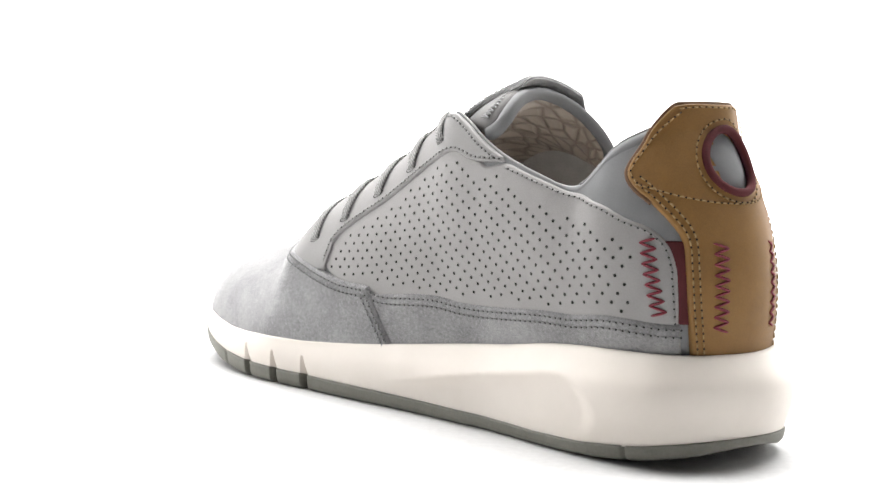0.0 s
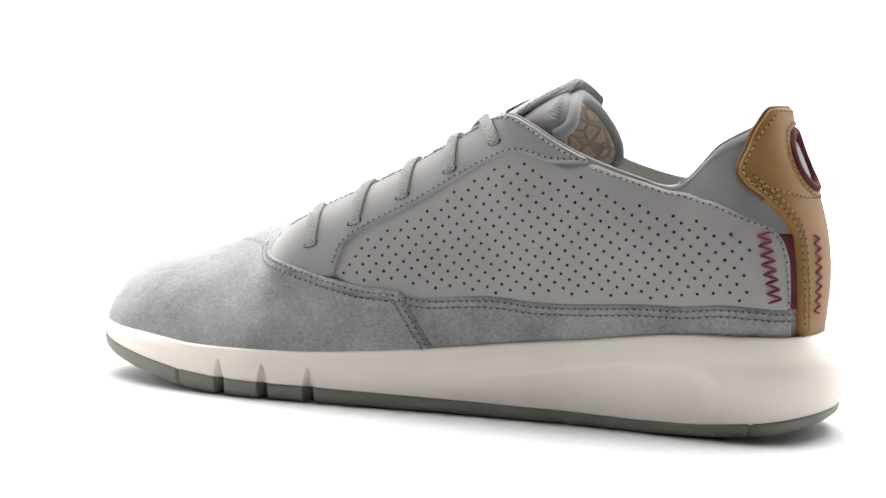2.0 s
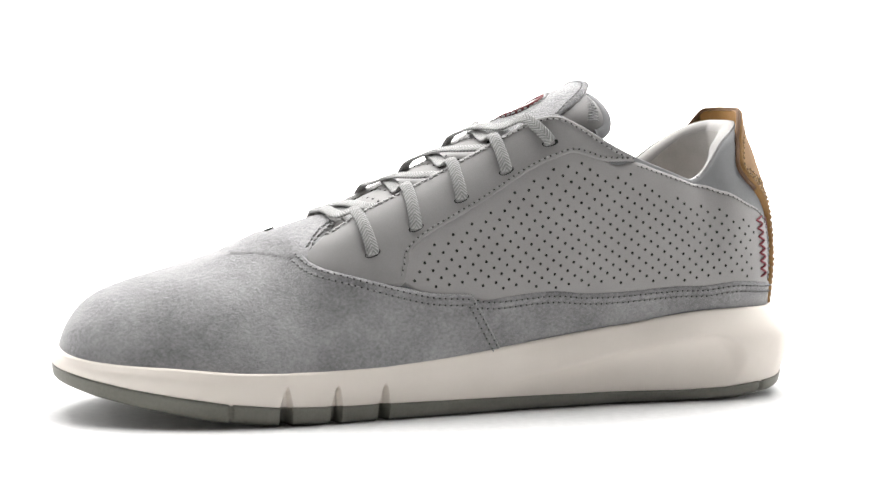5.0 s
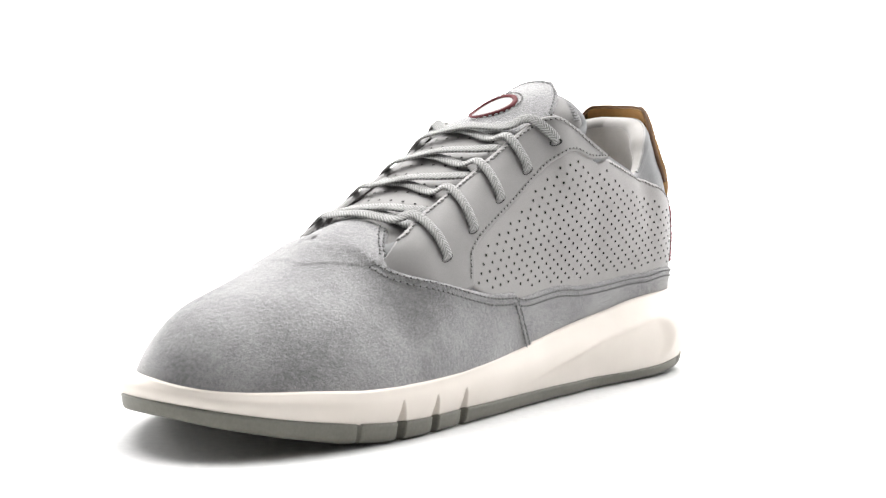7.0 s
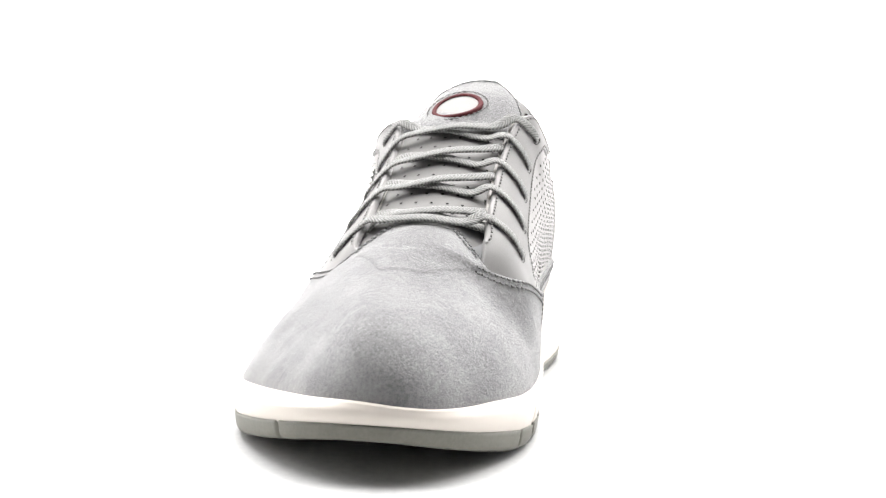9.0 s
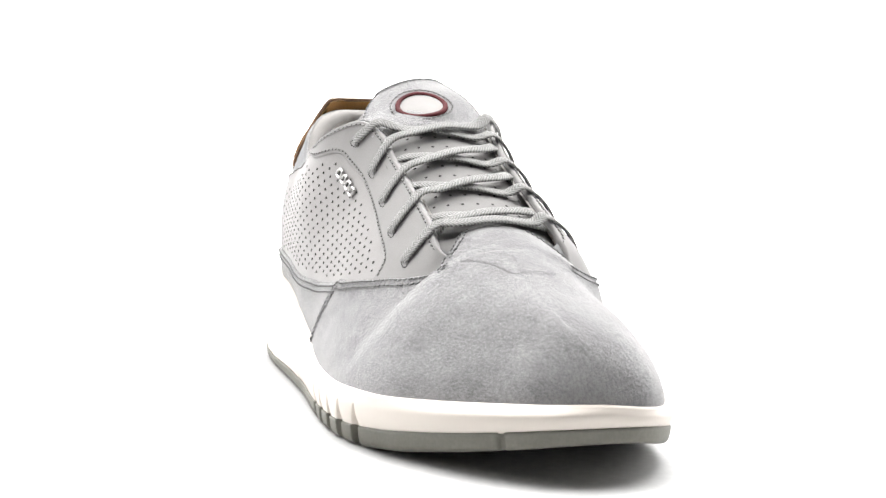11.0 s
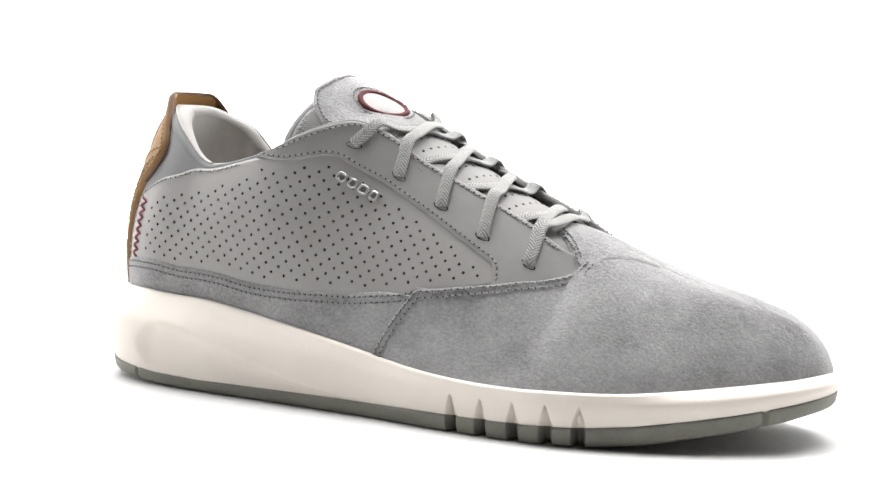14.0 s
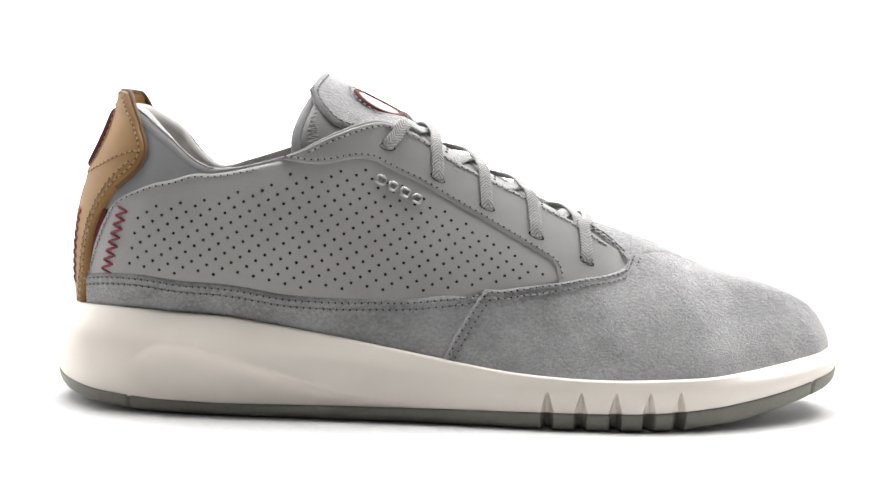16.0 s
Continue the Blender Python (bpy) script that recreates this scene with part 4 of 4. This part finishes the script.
def lace_path(side, i, other, j, under, lift):
    """From an eyelet over the tongue to the other side: into its eyelet, or under its edge."""
    holes = {"in": places("in", HOLES_IN), "out": places("out", HOLES_OUT)}
    s, v = holes[side][i]
    a, na = surf(s, v), normal(np.array([s]), np.array([v]))[0]
    pts, ups = [a - na * 0.0012, a + na * 0.0022], [na, na]
    if under:
        x1 = np.interp(j, range(5), [h[0] for h in (HOLES_IN if other == "in" else HOLES_OUT)])
    else:
        x1 = (HOLES_IN if other == "in" else HOLES_OUT)[j][0]
    x0 = a[0]
    e0 = edge_at(side, OVER[side][i])
    m0 = (1 - 0.45) * v + 0.45
    pts.append(surf(e0 * 0.45 + s * 0.55, m0) + normal(np.array([s]), np.array([m0]))[0] * 0.0026)
    ups.append(na)
    p = surf(e0, 1.0) + np.array([0.0006, 0, 0.0026])
    pts.append(p)
    ups.append(na * 0.5 + np.array([0.2, 0, 0.5]))
    e1 = edge_at(other, x1 if under else OVER[other][j])
    q = surf(e1, 1.0)
    for t in (0.25, 0.5, 0.75):
        x, y = p[0] + (q[0] - p[0]) * t, p[1] + (q[1] - p[1]) * t
        pts.append(over_tongue(x, y, lift + 0.0006 * math.sin(math.pi * t)))
        ups.append(np.array([0.4, 0.5 * (y + 0.002) / 0.02, 0.9]))
    nb = normal(np.array([e1]), np.array([0.9]))[0]
    if under:
        pts += [q + np.array([0, 0, -0.0008]), surf(e1, 0.9) - nb * 0.0035]
        ups += [nb * 0.5 + np.array([0.2, 0, 0.5]), nb]
    else:
        s2, v2 = holes[other][j]
        b, nb = surf(s2, v2), normal(np.array([s2]), np.array([v2]))[0]
        pts += [q + np.array([0.0006, 0, 0.0026]), surf(e1 * 0.45 + s2 * 0.55, 0.55 * v2 + 0.45) + nb * 0.0026, b + nb * 0.0022, b - nb * 0.0012]
        ups += [nb * 0.5 + np.array([0.2, 0, 0.5]), nb, nb, nb]
    return np.array(pts), np.array(ups)


def build_laces():
    runs = [("in", 0, "out", 0, False, 0.0032)]
    for i in (1, 2):
        runs += [("in", i, "out", i + 0.65, True, 0.0008), ("out", i, "in", i + 0.75, True, 0.0026)]
    runs += [("in", 3, "out", 4, False, 0.0010), ("out", 3, "in", 4, False, 0.0030)]
    for side, i, other, j, under, lift in runs:
        p, u = lace_path(side, i, other, j, under, lift)
        t = np.linspace(0, len(p) - 1, 90)
        tube("lace", crom(p, t), 0.0024, LACE, shoe, "flat grey braided lace", sides=14, flat=0.27, ups=crom(u, t))
    # the hidden first cross under the lowest run
    for side, other, x0, x1, lift in (("in", "out", 0.0470, 0.0385, 0.0004), ("out", "in", 0.0475, 0.0365, 0.0020)):
        a, b = surf(edge_at(side, x0), 1.0), surf(edge_at(other, x1), 1.0)
        p = [a - np.array([0, 0, 0.002])] + [over_tongue(a[0] + (b[0] - a[0]) * t, a[1] + (b[1] - a[1]) * t, lift + 0.0008) for t in (0.2, 0.4, 0.6, 0.8)] + [b - np.array([0, 0, 0.002])]
        u = [np.array([0.4, 0.5 * (q[1] + 0.002) / 0.02, 0.9]) for q in p]
        t = np.linspace(0, len(p) - 1, 60)
        tube("lace", crom(p, t), 0.0024, LACE, shoe, "flat grey braided lace", sides=14, flat=0.27, ups=crom(u, t))
    for side, holes in (("in", HOLES_IN), ("out", HOLES_OUT)):
        for s, v in places(side, holes):
            n = normal(np.array([s]), np.array([v]))[0]
            c = surf(s, v - 0.012) + n * 0.00178
            tan = surf(s + 0.1, v) - surf(s - 0.1, v)
            tan /= np.linalg.norm(tan)
            up = np.cross(n, tan)
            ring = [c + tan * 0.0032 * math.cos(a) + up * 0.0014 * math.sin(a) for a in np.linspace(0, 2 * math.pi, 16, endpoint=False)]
            # the slot's inner shade is the colour of this shallow disc
            mesh_object("eyelet", [c - n * 0.0004] + ring, [(0, 1 + k, 1 + (k + 1) % 16) for k in range(16)], HOLE_SHADE, PART["eyestay", side], "near-black disc, painted shade of a punched eyelet slot")


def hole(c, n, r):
    """A punched hole: a nearly flat disc with its shade put into the colour, and a soft rolled lip."""
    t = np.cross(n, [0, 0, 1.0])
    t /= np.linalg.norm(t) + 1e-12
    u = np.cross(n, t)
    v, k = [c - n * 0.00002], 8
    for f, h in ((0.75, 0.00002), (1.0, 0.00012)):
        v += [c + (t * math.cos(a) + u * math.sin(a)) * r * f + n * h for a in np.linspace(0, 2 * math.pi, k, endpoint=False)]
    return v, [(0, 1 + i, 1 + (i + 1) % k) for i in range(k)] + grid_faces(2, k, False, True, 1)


def inside(poly, x, z):
    hit = False
    for i in range(len(poly)):
        (x0, z0), (x1, z1) = poly[i], poly[i - 1]
        if (z0 > z) != (z1 > z) and x < (x1 - x0) * (z - z0) / (z1 - z0) + x0:
            hit = not hit
    return hit


# how the punched rows run over each quarter, in millimetres by row and column
LATTICE = {
    "in": ((-37.02, -32.48, 0.3129, -0.4961, -56.27, 0.2287, -0.2213, -0.3248, 0.5261, 0.499),
           (62.12, -20.09, 1.468, -0.9781, 13.03, 1.956, -3.036, 1.146, -4.051, -1.461)),
    "out": ((-39.02, 33.2, 0.356, -0.6287, 57.8, -1.242, -0.4086, 0.111, -1.193, -0.6223),
            (58.63, 21.28, -0.9804, -0.09878, -12.19, -0.546, -0.01424, 0.6035, 0.4955, 1.093)),
}


def build_perforations():
    for side, line, strip, vamp in (("in", SEAM_IN, STRIP_IN, VAMP_IN), ("out", SEAM_OUT, STRIP_OUT, VAMP_OUT)):
        up = curve_points(np.array(line), 60)
        low = curve_points(np.array([vamp[2], vamp[1]] + strip), 60)
        bound = np.vstack([up, low[::-1]])
        poly = [tuple(p) for p in bound]
        pieces = []
        for i in range(-16, 18):
            for j in range(-16, 18):
                terms = [(i / 10) ** a * (j / 10) ** b for a in range(4) for b in range(4) if a + b <= 3]
                x, z = (float(np.dot(terms, c)) / 1000 for c in LATTICE[side])
                if not inside(poly, x, z) or x < (-0.1225 if side == "in" else -0.1190):
                    continue
                if np.min(np.hypot(up[:, 0] - x, up[:, 1] - z)) < 0.0033 or np.min(np.hypot(low[:, 0] - x, low[:, 1] - z)) < 0.0022:
                    continue
                if x < -0.062 and z > np.interp(x, up[::-1, 0], up[::-1, 1]) - 0.0085:
                    continue
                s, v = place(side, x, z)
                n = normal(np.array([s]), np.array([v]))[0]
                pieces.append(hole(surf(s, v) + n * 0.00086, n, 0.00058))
        joined("perforation", pieces, HOLE_SHADE, PART["quarter", side], "rows of near-black discs, painted shade of the quarter's punched holes")
    pieces = []
    for i, x in enumerate(np.arange(0.045, -0.012, -0.0062)):
        q = tongue_q(x)
        for k in range(-3, 4):
            phi = (k + (i % 2) / 2) * 0.2
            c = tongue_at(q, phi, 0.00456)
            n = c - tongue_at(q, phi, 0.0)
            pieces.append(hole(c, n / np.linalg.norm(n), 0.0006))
    joined("perforation", pieces, HOLE_SHADE, PART["tongue"], "near-black discs, painted shade of the tongue's punched holes")


def build_badge():
    """Four small nickel rings in a slanted row."""
    a, b = np.array([-0.0279, 0.0867]), np.array([-0.0143, 0.0800])
    for k in range(4):
        x, z = a + (b - a) * k / 3
        s, v = place("out", x, z)
        n = normal(np.array([s]), np.array([v]))[0]
        c = surf(s, v) + n * 0.0016
        t = np.array([b[0] - a[0], 0, b[1] - a[1]])
        t = t - n * (t @ n)
        t /= np.linalg.norm(t)
        u = np.cross(n, t)
        # a small rounded ring, flattened to the leather
        turn = np.linspace(0, 2 * math.pi, 28, endpoint=False)
        wide, tall = (0.00175, 0.00155) if k % 2 == 0 else (0.00150, 0.00155)
        loop = [(wide * np.sign(math.cos(q)) * abs(math.cos(q)) ** 0.7, tall * np.sign(math.sin(q)) * abs(math.sin(q)) ** 0.7) for q in turn]
        bend = np.linspace(0, 2 * math.pi, 8, endpoint=False)
        v = [c + (t * px + u * py) * (1 + 0.00055 * math.cos(h) / math.hypot(px, py)) + n * (0.0007 * math.sin(h)) for px, py in loop for h in bend]
        me = bpy.data.meshes.new("badge")
        me.from_pydata([tuple(float(e) for e in q) for q in v], [], grid_faces(28, 8, True, True))
        me.shade_smooth()
        me.materials.append(METAL)
        ob = new("badge", me)
        ob.parent = PART["quarter", "out"]
        ob["label"] = "small polished nickel ring of a badge"


build_midsole()
build_outsole()
build_shell()
build_collar()
build_panels()
build_heel()
build_ring()
build_tongue()
build_patch()
build_apron()
build_laces()
build_perforations()
build_stitching()
build_badge()


def motions():
    walk(shoe, [(k * 0.5, pose(0, 0, 0, 0, 0, turn_at(k * 0.5))) for k in range(33)])


motions()
